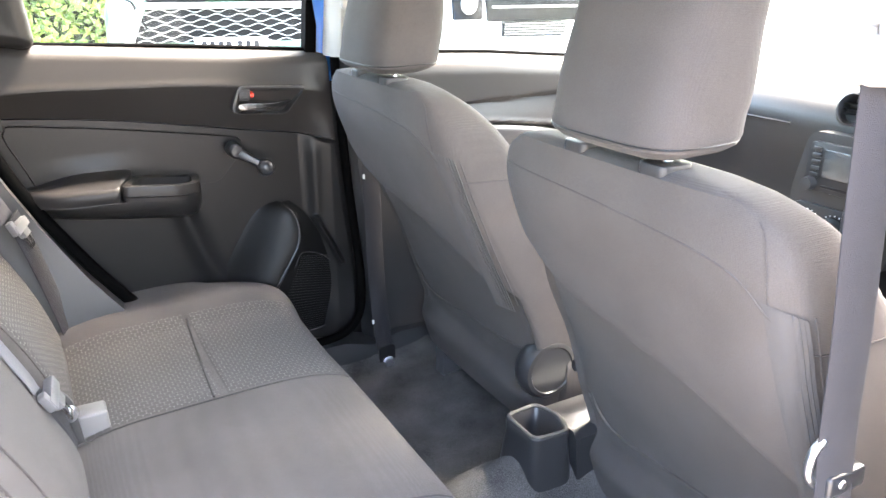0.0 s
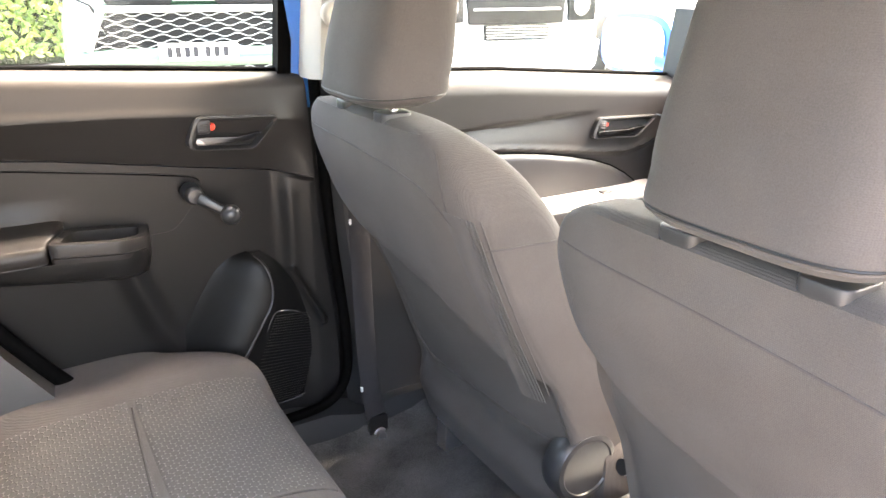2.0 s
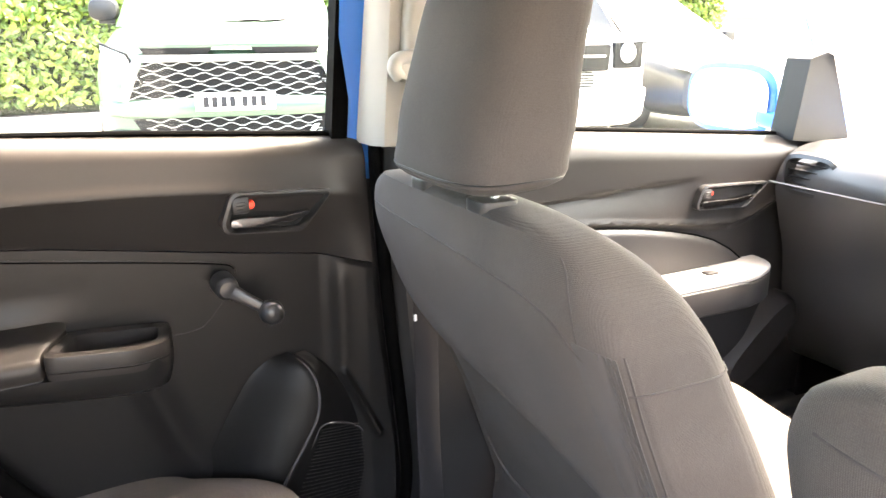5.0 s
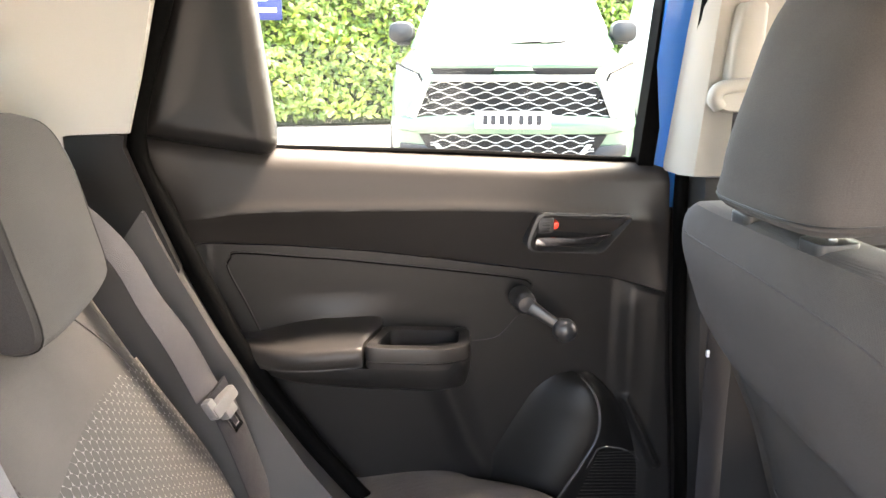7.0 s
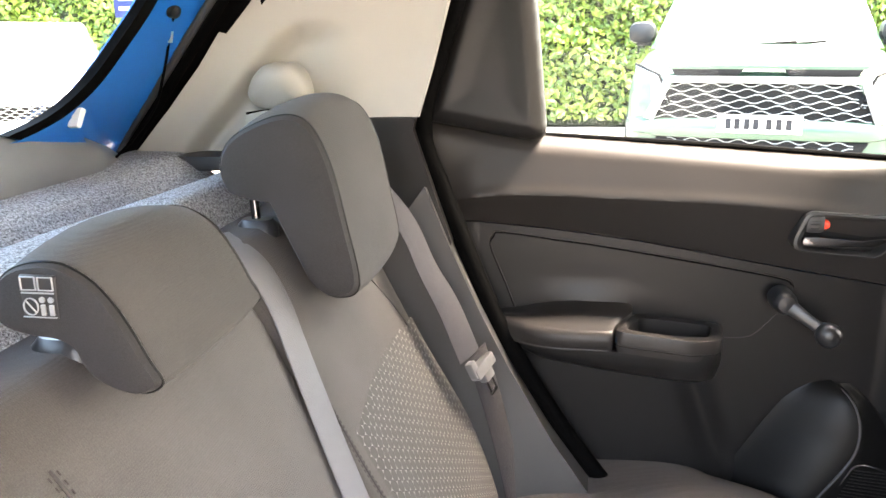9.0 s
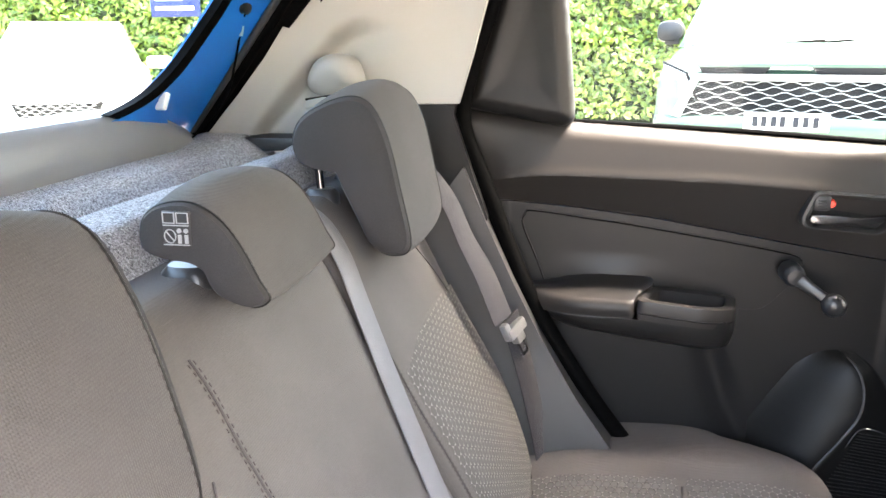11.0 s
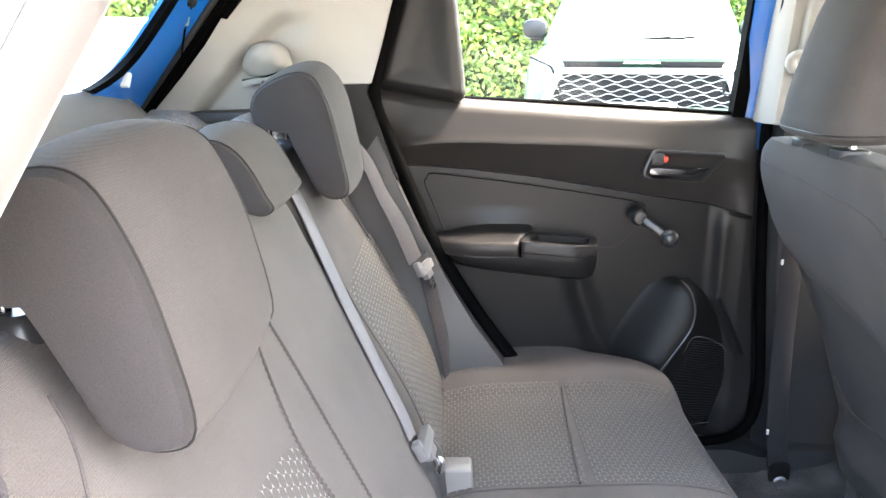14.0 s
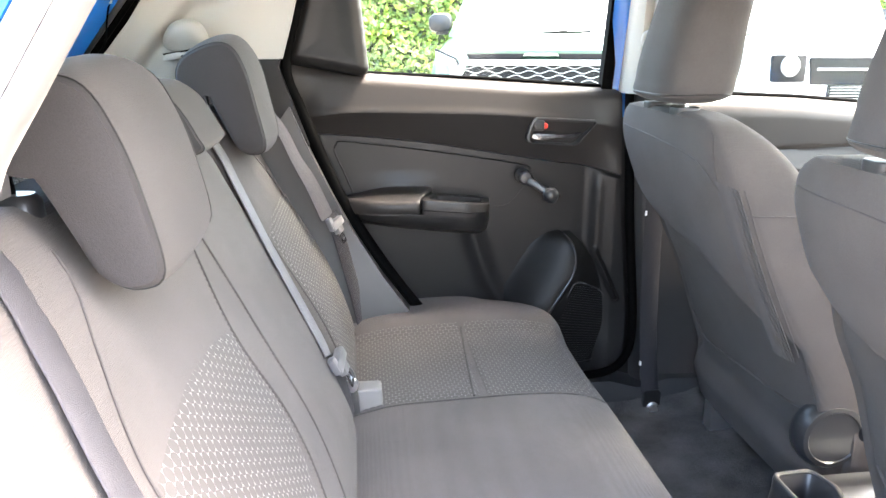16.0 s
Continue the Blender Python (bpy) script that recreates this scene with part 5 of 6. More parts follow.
        for off in (-0.004, 0.004):
            part("stitching", stitches([(back_front(z) + 0.0008, float(spline(zs_, ys_, [z])[0]) + off, z) for z in np.linspace(0.50, 0.89 if ys_[0] < -0.3 else 0.965, 260)], 0.006), THREAD, b)
    return b


bench = rear_bench()


def rear_headrest(y, half, prof, label, dx=0.0):
    """Hooked headrest that hangs over the front of the backrest."""
    h = thing("rear_headrest", label, "headrest", "rear headrests")
    n = len(prof)
    rows = [(x + dx, z) for x, z in spline(range(n + 4), [prof[k % n] for k in range(-2, n + 2)], np.linspace(2, n + 2, 73)[:-1]).tolist()]
    c = Vector((sum(x for x, z in rows) / len(rows), 0, sum(z for x, z in rows) / len(rows)))
    top = max(z for x, z in rows)
    rings = []
    vv = [-1.0, -0.995, -0.97, -0.90, -0.82, -0.7, -0.5, -0.25, 0, 0.25, 0.5, 0.7, 0.82, 0.90, 0.97, 0.995, 1.0]
    for v in vv:
        a = abs(v)
        k = 1.055 - 0.055 * (a / 0.9) ** 2.6 if a <= 0.9 else {0.97: 0.95, 0.995: 0.80, 1.0: 0.45}[a]
        rings.append([(c.x + (x - c.x) * k, y + v * half, c.z + (z - c.z) * k + 0.009 * max(0.0, 1 - (a / 0.9) ** 2) * float(smooth01((z - c.z) / (top - c.z)))) for x, z in rows])
    part("pad", loft(rings[3:-3], False), HEADFRONT, h, "grey cloth front and top")
    part("side_panel", loft(rings[:4][::-1]), HEADSIDE, h, "dark side panel")
    part("side_panel", loft(rings[-4:]), HEADSIDE, h, "dark side panel")
    for s in (1, -1):
        ring = [(c.x + (x - c.x) * 1.001, y + s * half * 0.90, c.z + (z - c.z) * 1.001) for x, z in rows]
        part("seam", tube([ring[k] for k in range(len(ring))] + [ring[0]], 0.0010, 6, False), PLASTIC, h)
        dense = spline(range(len(ring) + 1), ring + ring[:1], np.linspace(0, len(ring), 420))
        part("stitching", stitches([(x, yy - s * 0.0016, z) for x, yy, z in dense], 0.0055), THREAD, h)
        part("post", tube([(-0.845, y + s * half * 0.5, 0.97), (-0.85, y + s * half * 0.5, top - 0.08)], 0.005, 10), DARKCHROME, h, "chrome post")
        part("post_guide", loft([squircle((-0.846, y + s * half * 0.5, z), (1, 0, 0), (0, 1, 0), a, b, 2.6, 24) for z, a, b in ((0.985, 0.022, 0.018), (1.002, 0.021, 0.017), (1.008, 0.016, 0.012))]), SATIN, h, "dark plastic post guide")
    return h


HOOK = [(-0.724, 0.952), (-0.744, 0.938), (-0.768, 0.948), (-0.786, 0.982), (-0.802, 1.016), (-0.815, 1.041), (-0.838, 1.042), (-0.857, 1.050), (-0.862, 1.076), (-0.846, 1.102), (-0.802, 1.122), (-0.771, 1.117), (-0.750, 1.080), (-0.735, 1.016)]
rear_headrest(0.388, 0.118, HOOK, "charcoal cloth outer rear headrest by the closed door")
mid = rear_headrest(0.030, 0.089, [(-0.762, 0.994), (-0.776, 0.987), (-0.800, 0.996), (-0.809, 1.013), (-0.822, 1.021), (-0.845, 1.024), (-0.861, 1.032), (-0.861, 1.050), (-0.850, 1.062), (-0.832, 1.067), (-0.814, 1.065), (-0.796, 1.053), (-0.781, 1.032), (-0.769, 1.008)], "charcoal cloth middle rear headrest with a white label")
rear_headrest(-0.350, 0.112, [(x, z - 0.020 * float(smooth01((z - 1.0) / 0.1))) for x, z in HOOK], "charcoal cloth outer rear headrest by the open doorway", 0.002)


# ---- belts, buckles and small fittings of the cabin ----
def back_face(z):
    """The front face of the rear backrest at a height."""
    return float(spline([0.42, 0.52, 0.64, 0.79, 0.90, 0.96, 1.0], [-0.575, -0.592, -0.632, -0.712, -0.768, -0.80, -0.835], [z])[0])


def tongue(parent, at, down, across, s=1.0):
    """Belt tongue: grey plastic grip with a steel blade."""
    at, down, across = Vector(at), Vector(down).normalized(), Vector(across).normalized()
    nrm = down.cross(across)
    def blk(a0, a1, b0, b1, t, bev):
        bm = box((a0, b0, -t), (a1, b1, t), bev)
        for v in bm.verts:
            v.co = at + across * v.co.x + down * v.co.y + nrm * v.co.z
        return bm
    g = part("tongue", join_bm(blk(-0.032, 0.032, -0.004, 0.016, 0.008, 0.004), blk(-0.034, -0.018, -0.016, 0.012, 0.006, 0.003), blk(-0.014, 0.014, 0.012, 0.030, 0.007, 0.003)), BELTGRIP, parent, "grey plastic belt tongue")
    part("blade", join_bm(blk(-0.012, -0.006, 0.028, 0.056, 0.0015, 0.001), blk(0.006, 0.012, 0.028, 0.056, 0.0015, 0.001), blk(-0.012, 0.012, 0.048, 0.056, 0.0015, 0.001)), CHROME, g, "steel blade")


def outer_belt(s, label):
    b = thing("seat_belt", label, "seat belt", "rear seat belts")
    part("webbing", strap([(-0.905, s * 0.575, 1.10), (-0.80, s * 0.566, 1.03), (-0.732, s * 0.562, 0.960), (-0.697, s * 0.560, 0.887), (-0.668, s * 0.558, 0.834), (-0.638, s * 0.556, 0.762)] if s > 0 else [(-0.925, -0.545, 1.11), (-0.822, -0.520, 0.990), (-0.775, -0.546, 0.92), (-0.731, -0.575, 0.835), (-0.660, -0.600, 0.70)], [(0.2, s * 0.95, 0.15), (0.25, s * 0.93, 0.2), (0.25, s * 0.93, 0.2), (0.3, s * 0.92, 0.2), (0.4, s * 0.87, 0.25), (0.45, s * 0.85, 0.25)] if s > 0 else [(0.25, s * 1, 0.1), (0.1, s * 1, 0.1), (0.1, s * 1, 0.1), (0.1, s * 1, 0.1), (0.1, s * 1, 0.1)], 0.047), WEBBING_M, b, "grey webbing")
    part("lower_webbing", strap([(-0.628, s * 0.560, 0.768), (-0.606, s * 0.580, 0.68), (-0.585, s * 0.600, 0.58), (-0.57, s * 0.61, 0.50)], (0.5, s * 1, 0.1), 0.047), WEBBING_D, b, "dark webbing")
    tongue(b, (-0.622, s * 0.553, 0.755), (0.35, s * 0.25, -0.9), (0.3, s * 1, 0.1))
    def dome(yy, k):
        pts = []
        for i in range(36):
            a = 2 * math.pi * i / 36
            sn, cs = math.sin(a), math.cos(a)
            pts.append((-0.906 + 0.043 * k * math.copysign(abs(cs) ** 0.75, cs) * (1 - 0.22 * max(0, sn)) + 0.005 * sn, s * (yy + 0.010 * (1 - sn)), 1.127 + (0.040 if sn > 0 else 0.026) * k * math.copysign(abs(sn) ** 0.85, sn)))
        return pts
    cap = part("retractor_cover", loft([dome(yy, k) for yy, k in ((0.63, 0.97), (0.59, 1.0), (0.573, 0.97), (0.562, 0.88), (0.555, 0.70), (0.552, 0.40))]), CREAM, b, "light grey retractor cover", 60)
    part("cover_foot", prism(rounded([(-0.948, 1.086), (-0.872, 1.100), (-0.866, 1.114), (-0.944, 1.098)], 0.005), "y", s * 0.562, s * 0.63, 0.003), CREAM, cap)
    part("slot", tube([(-0.946, s * 0.567, 1.099), (-0.90, s * 0.562, 1.106), (-0.868, s * 0.566, 1.116)], 0.0018, 6), RUBBER, cap)
    return b


outer_belt(1, "grey rear seat belt hanging beside the closed door")
outer_belt(-1, "grey rear seat belt hanging beside the open doorway")


def centre_belt():
    b = thing("seat_belt", "grey middle rear seat belt lying on the backrest", "seat belt", "rear seat belts")
    zs = (1.004, 0.985, 0.95, 0.90, 0.82, 0.74, 0.66, 0.635)
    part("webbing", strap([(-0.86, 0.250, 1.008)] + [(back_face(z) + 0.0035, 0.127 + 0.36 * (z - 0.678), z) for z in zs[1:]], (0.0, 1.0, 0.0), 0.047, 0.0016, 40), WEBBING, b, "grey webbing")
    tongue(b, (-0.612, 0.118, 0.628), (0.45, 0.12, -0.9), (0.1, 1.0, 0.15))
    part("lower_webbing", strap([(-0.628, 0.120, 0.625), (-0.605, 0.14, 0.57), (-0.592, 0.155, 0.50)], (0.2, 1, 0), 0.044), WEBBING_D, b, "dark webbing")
    return b


centre_belt()


def buckle(y):
    b = thing("belt_buckle", "light grey seat belt buckle standing in the bench gap", "belt buckle")
    def lean(bm):
        for v in bm.verts:
            v.co = Vector((v.co.x - 0.05 * (v.co.z - 0.5), v.co.y, v.co.z))
        return bm
    part("housing", lean(box((-0.594, y - 0.018, 0.43), (-0.582, y + 0.022, 0.515), 0.004, 3)), SATIN, b, "black plastic housing")
    part("face", lean(box((-0.5825, y - 0.022, 0.43), (-0.537, y + 0.020, 0.524), 0.005, 3)), SWITCH, b, "light grey face")
    part("collar", lean(box((-0.592, y - 0.030, 0.42), (-0.527, y + 0.034, 0.452), 0.012, 3)), FABRIC_D, b, "dark cloth collar")
    return b


buckle(0.232)
br = part("hinge_bracket", prism(rounded([(-0.615, 0.46), (-0.575, 0.46), (-0.585, 0.56), (-0.615, 0.60)], 0.01), "y", 0.203, 0.211, 0.002), GREYTRIM, bench, "grey steel hinge bracket")
part("bolt", lathe([(0, -0.012), (0.011, -0.012), (0.013, 0.0), (0, 0.0)], (-0.592, 0.203, 0.54), (0, 1, 0), 18), STEEL, br, "steel bolt")


def front_belt(s, label):
    b = thing("seat_belt", label, "seat belt", "front seat belts")
    yp, ox = 0.640, (-0.024 if s > 0 else -0.10)
    anchor = part("height_adjuster", loft([squircle((0.125 + ox, s * (yp + 0.01 - 0.16 * max(0, z - 1.02)), z), (1, 0, 0), (0, 1, 0), a, 0.018, 4, 24) for z, a in ((1.13, 0.020), (1.135, 0.023), (1.20, 0.023), (1.245, 0.019), (1.25, 0.014))]), CREAM, b, "light grey height adjuster")
    part("cover_ring", loft([squircle((0.123 + ox, s * yy, 1.125), (1, 0, 0.05), (0, 0, 1), a, c, 3, 28) for yy, a, c in ((0.635, 0.040, 0.018), (0.612, 0.042, 0.021), (0.602, 0.038, 0.017))]), CREAM, anchor, "light grey belt guide")
    part("hook", tube([(x + ox, s * yy, z) for x, yy, z in ((0.088, 0.607, 1.112), (0.080, 0.606, 1.125), (0.088, 0.605, 1.138), (0.13, 0.604, 1.143))], 0.010, 10, True, 16), CREAM, anchor)
    if s > 0:
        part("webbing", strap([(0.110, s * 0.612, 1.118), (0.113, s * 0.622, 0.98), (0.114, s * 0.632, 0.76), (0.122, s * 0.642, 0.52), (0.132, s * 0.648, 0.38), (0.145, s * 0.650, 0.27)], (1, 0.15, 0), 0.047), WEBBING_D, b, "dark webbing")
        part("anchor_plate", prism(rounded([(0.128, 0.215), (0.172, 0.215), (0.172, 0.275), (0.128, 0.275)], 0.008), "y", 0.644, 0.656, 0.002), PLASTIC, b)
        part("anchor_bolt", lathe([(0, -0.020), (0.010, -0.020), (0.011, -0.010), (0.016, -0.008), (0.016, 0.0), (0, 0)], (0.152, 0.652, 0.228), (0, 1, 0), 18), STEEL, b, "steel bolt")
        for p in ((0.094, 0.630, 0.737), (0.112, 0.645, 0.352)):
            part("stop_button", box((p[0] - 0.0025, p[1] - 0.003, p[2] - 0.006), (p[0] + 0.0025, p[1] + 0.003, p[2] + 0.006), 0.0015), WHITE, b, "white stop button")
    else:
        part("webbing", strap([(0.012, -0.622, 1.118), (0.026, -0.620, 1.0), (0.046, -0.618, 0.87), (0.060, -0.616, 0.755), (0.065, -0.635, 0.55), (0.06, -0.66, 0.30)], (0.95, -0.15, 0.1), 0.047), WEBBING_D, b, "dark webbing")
        part("tongue", tube([(0.043, -0.612, 0.768), (0.032, -0.611, 0.755), (0.030, -0.611, 0.732), (0.050, -0.611, 0.714), (0.105, -0.612, 0.695)], 0.0048, 10, True, 24), STEEL, b, "steel belt tongue")
        part("grip", box((0.050, -0.624, 0.702), (0.105, -0.609, 0.726), 0.004, 3), SATIN, b)
        part("rivet", lathe([(0, 0.003), (0.004, 0.002), (0.005, 0), (0, 0)], (0.067, -0.6245, 0.716), (0, -1, 0), 12), STEEL, b)
    return b


front_belt(1, "dark front passenger seat belt on its pillar guide")
front_belt(-1, "dark driver's seat belt on its pillar guide")

# sewn label on the middle headrest
def head_label():
    yl = 0.030 - 0.0885
    lb = part("label", box((-0.8460, yl - 0.001, 1.0280), (-0.8080, yl + 0.006, 1.0720), 0.001, 1), PLASTIC2, mid, "dark grey label with white warning signs")
    y0, y1 = yl - 0.0022, yl - 0.0008
    def bar(x0, z0, x1, z1):
        part("sign", box((min(x0, x1), y0, min(z0, z1)), (max(x0, x1), y1, max(z0, z1)), 0.0002, 1), PRINT, lb)
    for x0, x1 in ((-0.8440, -0.8280), (-0.8260, -0.8100)):
        for a, c in (((x0, 1.0570), (x1, 1.0580)), ((x0, 1.0700), (x1, 1.0710)), ((x0, 1.0570), (x0 + 0.001, 1.0710)), ((x1 - 0.001, 1.0570), (x1, 1.0710))):
            bar(*a, *c)
    bar(-0.8440, 1.0540, -0.8100, 1.0552)
    part("sign", tube([(-0.8350 + 0.0075 * math.cos(a), y0, 1.0410 + 0.0085 * math.sin(a)) for a in np.linspace(0, 2 * math.pi, 24)], 0.0007, 6, False), PRINT, lb)
    part("sign", tube([(-0.8400, y0, 1.0470), (-0.8300, y0, 1.0350)], 0.0007, 6), PRINT, lb)
    for x in (-0.8230, -0.8140):
        bar(x - 0.0022, 1.0320, x + 0.0022, 1.0430)
        part("sign", lathe([(0, 0), (0.003, 0), (0.003, 0.001), (0, 0.001)], (x, y0, 1.0480), (0, 1, 0), 12), PRINT, lb)
    bar(-0.8450, 1.0295, -0.8100, 1.0305)


head_label()
for o in mid.children:
    if o.name.startswith("label"):
        k, cx, cz = 0.60, -0.829, 1.046
        for ob in (o, *o.children):
            for v in ob.data.vertices:
                v.co.x, v.co.z = cx + (v.co.x - cx) * k, cz + (v.co.z - cz) * k


# ---- front of the cabin ----
def dashboard():
    d = thing("dashboard", "charcoal moulded dashboard with grey centre panel", "dashboard")
    prof = [(1.46, 0.70), (1.46, 0.925), (1.25, 0.952), (1.05, 0.955), (0.985, 0.945), (0.945, 0.915), (0.93, 0.87), (0.955, 0.80), (0.985, 0.72), (1.0, 0.60), (1.06, 0.45), (1.30, 0.42)]
    ys = np.concatenate([[-0.69], np.linspace(-0.68, 0.68, 30), [0.69]])
    rings = []
    for y in ys:
        k = 0.05 * smooth01((abs(y) - 0.45) / 0.25)
        rings.append([(x + (k if x < 1.2 else 0), y, z - 0.02 * smooth01((abs(y) - 0.5) / 0.2)) for x, z in rounded(prof, 0.03, 3)])
    part("shell", loft(rings), GREYTRIM, d)
    part("pad_line", tube([(0.926, y, 0.868) for y in np.linspace(0.14, 0.66, 10)], 0.003, 6), SATIN, d)
    cs = part("centre_panel", loft([[(x, y, z) for y, z in rounded([(-0.14, 0.60), (0.085, 0.60), (0.10, 0.72), (0.072, 0.868), (-0.125, 0.868), (-0.15, 0.72)], 0.03)] for x in (0.96, 0.915, 0.905)]), GREYTRIM, d, "grey centre panel")
    fx = 0.905
    radio = part("radio", prism(rounded([(-0.10, 0.742), (0.066, 0.742), (0.058, 0.848), (-0.10, 0.848)], 0.012), "x", fx - 0.010, fx + 0.01, 0.005), SATIN, cs, "black radio unit")
    part("screen", box((fx - 0.0125, -0.075, 0.775), (fx - 0.009, 0.022, 0.835), 0.002), DARKGLASS, radio, "dark screen")
    for k in range(5):
        part("button", box((fx - 0.014, 0.030, 0.772 + k * 0.014), (fx - 0.009, 0.050, 0.782 + k * 0.014), 0.002), GREYTRIM, radio)
    part("knob", lathe([(0, 0.022), (0.014, 0.020), (0.016, 0.0), (0, 0.0)], (fx - 0.008, 0.046, 0.757), (-1, 0, 0), 24), GREYTRIM, radio)
    part("slot", box((fx - 0.013, -0.07, 0.752), (fx - 0.009, 0.02, 0.758), 0.001, 1), BLACKPAINT, radio)
    clim = part("climate_panel", prism(rounded([(-0.125, 0.612), (0.075, 0.612), (0.082, 0.712), (-0.13, 0.712)], 0.02), "x", fx - 0.008, fx + 0.01, 0.005), SATIN, cs, "black climate control panel")
    for y in (0.042, -0.024, -0.090):
        dial = part("dial", lathe([(0, 0.026), (0.018, 0.025), (0.021, 0.008), (0.029, 0.004), (0.030, 0.0), (0, 0.0)], (fx - 0.008, y, 0.665), (-1, 0, 0), 30), PLASTIC, clim)
        part("pointer", box((fx - 0.036, y - 0.002, 0.668), (fx - 0.032, y + 0.002, 0.683), 0.0005, 1), WHITE, dial)
        for k in range(9):
            a = math.pi * (0.1 + 0.1 * k)
            part("tick", box((fx - 0.0105, y + 0.034 * math.cos(a) - 0.0012, 0.665 + 0.034 * math.sin(a) - 0.0012), (fx - 0.008, y + 0.034 * math.cos(a) + 0.0012, 0.665 + 0.034 * math.sin(a) + 0.0012), 0.0003, 1), WHITE, dial)
    for y in (0.0, -0.115):
        v = part("round_vent", lathe([(0.028, -0.02), (0.034, 0.0), (0.036, 0.012), (0.031, 0.015), (0.028, 0.010), (0.027, -0.02)], (0.935, y, 0.918), (-1, 0, 0.25), 32), SATIN, d, "round black air vent")
        for k in range(3):
            part("vane", box((0.932, y - 0.026, 0.906 + 0.011 * k), (0.95, y + 0.026, 0.908 + 0.011 * k), 0.0005, 1), PLASTIC, v)
    sv = part("side_vent", loft([squircle((x, 0.60, 0.885), (0, 1, 0), (0, 0, 1), a, c, 4, 28) for x, a, c in ((0.985, 0.065, 0.045), (0.965, 0.062, 0.042), (0.962, 0.054, 0.034), (0.99, 0.05, 0.03))], False), SATIN, d, "black side air vent")
    for k in range(4):
        part("vane", box((0.968, 0.548, 0.862 + 0.014 * k), (0.985, 0.652, 0.865 + 0.014 * k), 0.0005, 1), PLASTIC, sv)
    return d


dashboard()


def steering_wheel():
    w = thing("steering_wheel", "black steering wheel in front of the driver's seat", "steering wheel")
    c, u, v = Vector((0.68, -0.385, 0.82)), Vector((0, 1, 0)), Vector((0.42, 0, 0.9))
    part("rim", tube([c + u * (0.182 * math.cos(a)) + v * (0.182 * math.sin(a)) for a in np.linspace(0, 2 * math.pi, 48)], 0.016, 10, False), SATIN, w)
    part("hub", lathe([(0, 0.03), (0.06, 0.028), (0.075, 0.0), (0.06, -0.04), (0, -0.05)], c, (-0.9, 0, 0.42), 28), PLASTIC, w)
    for a in (0.05, math.pi - 0.05, -math.pi / 2):
        part("spoke", tube([c, c + u * (0.178 * math.cos(a)) + v * (0.178 * math.sin(a))], 0.014, 8), SATIN, w)
    part("column", tube([c + Vector((0.04, 0, -0.02)), (1.05, -0.385, 0.70)], 0.045, 14), PLASTIC, w)
    return w


steering_wheel()


def console():
    c = thing("centre_console", "black plastic centre console with rear cup holder", "console")
    rg = []
    for x, w, zt in ((0.205, 0.060, 0.398), (0.30, 0.06, 0.40), (0.55, 0.075, 0.40), (0.70, 0.09, 0.42), (0.93, 0.11, 0.50)):
        rg.append([(x, -w - 0.02, 0.22), (x, -w, zt - 0.01), (x + 0.002, -w + 0.012, zt), (x + 0.002, w - 0.012, zt), (x, w, zt - 0.01), (x, w + 0.02, 0.22)])
    part("body", loft(rg), SATIN, c)
    outer = rounded([(0.118, -0.050), (0.196, -0.056), (0.212, 0.0), (0.196, 0.056), (0.118, 0.050)], 0.018)
    inner = [((x - 0.164) * 0.82 + 0.164, y * 0.82) for x, y in outer]
    low = [((x - 0.164) * 1.25 + 0.160, y * 1.45) for x, y in outer]
    deep = [((x - 0.164) * 0.62 + 0.164, y * 0.66) for x, y in outer]
    part("cup_holder", loft([[(x, y, 0.215) for x, y in low], [(x, y, 0.385) for x, y in outer], [(x, y, 0.404) for x, y in outer], [(x * 0.5 + q * 0.5, y * 0.5 + r * 0.5, 0.409) for (x, y), (q, r) in zip(outer, inner)], [(q, r, 0.403) for q, r in inner], [(q, r, 0.31) for q, r in deep]]), SATIN, c, "black cup holder")
    part("cup_rim", tube([(x * 0.5 + q * 0.5, y * 0.5 + r * 0.5, 0.407) for (x, y), (q, r) in zip(outer + outer[:1], inner + inner[:1])], 0.0045, 8, False), GREYTRIM, c, "grey cup holder rim")
    hb = part("handbrake", tube([(0.42, 0.02, 0.42), (0.36, 0.02, 0.455), (0.26, 0.02, 0.49)], [0.014, 0.015, 0.013], 12), SATIN, c, "black handbrake lever")
    gl = part("gear_gaiter", lathe([(0.055, 0.0), (0.045, 0.03), (0.022, 0.08), (0.012, 0.10)], (0.68, 0.0, 0.42), (0, 0, 1), 20), FABRIC_D, c)
    part("gear_knob", lathe([(0.0, 0.19), (0.016, 0.187), (0.022, 0.165), (0.018, 0.13), (0.010, 0.10), (0, 0.10)], (0.68, 0.0, 0.42), (0, 0, 1), 20), SATIN, gl)
    return c


console()


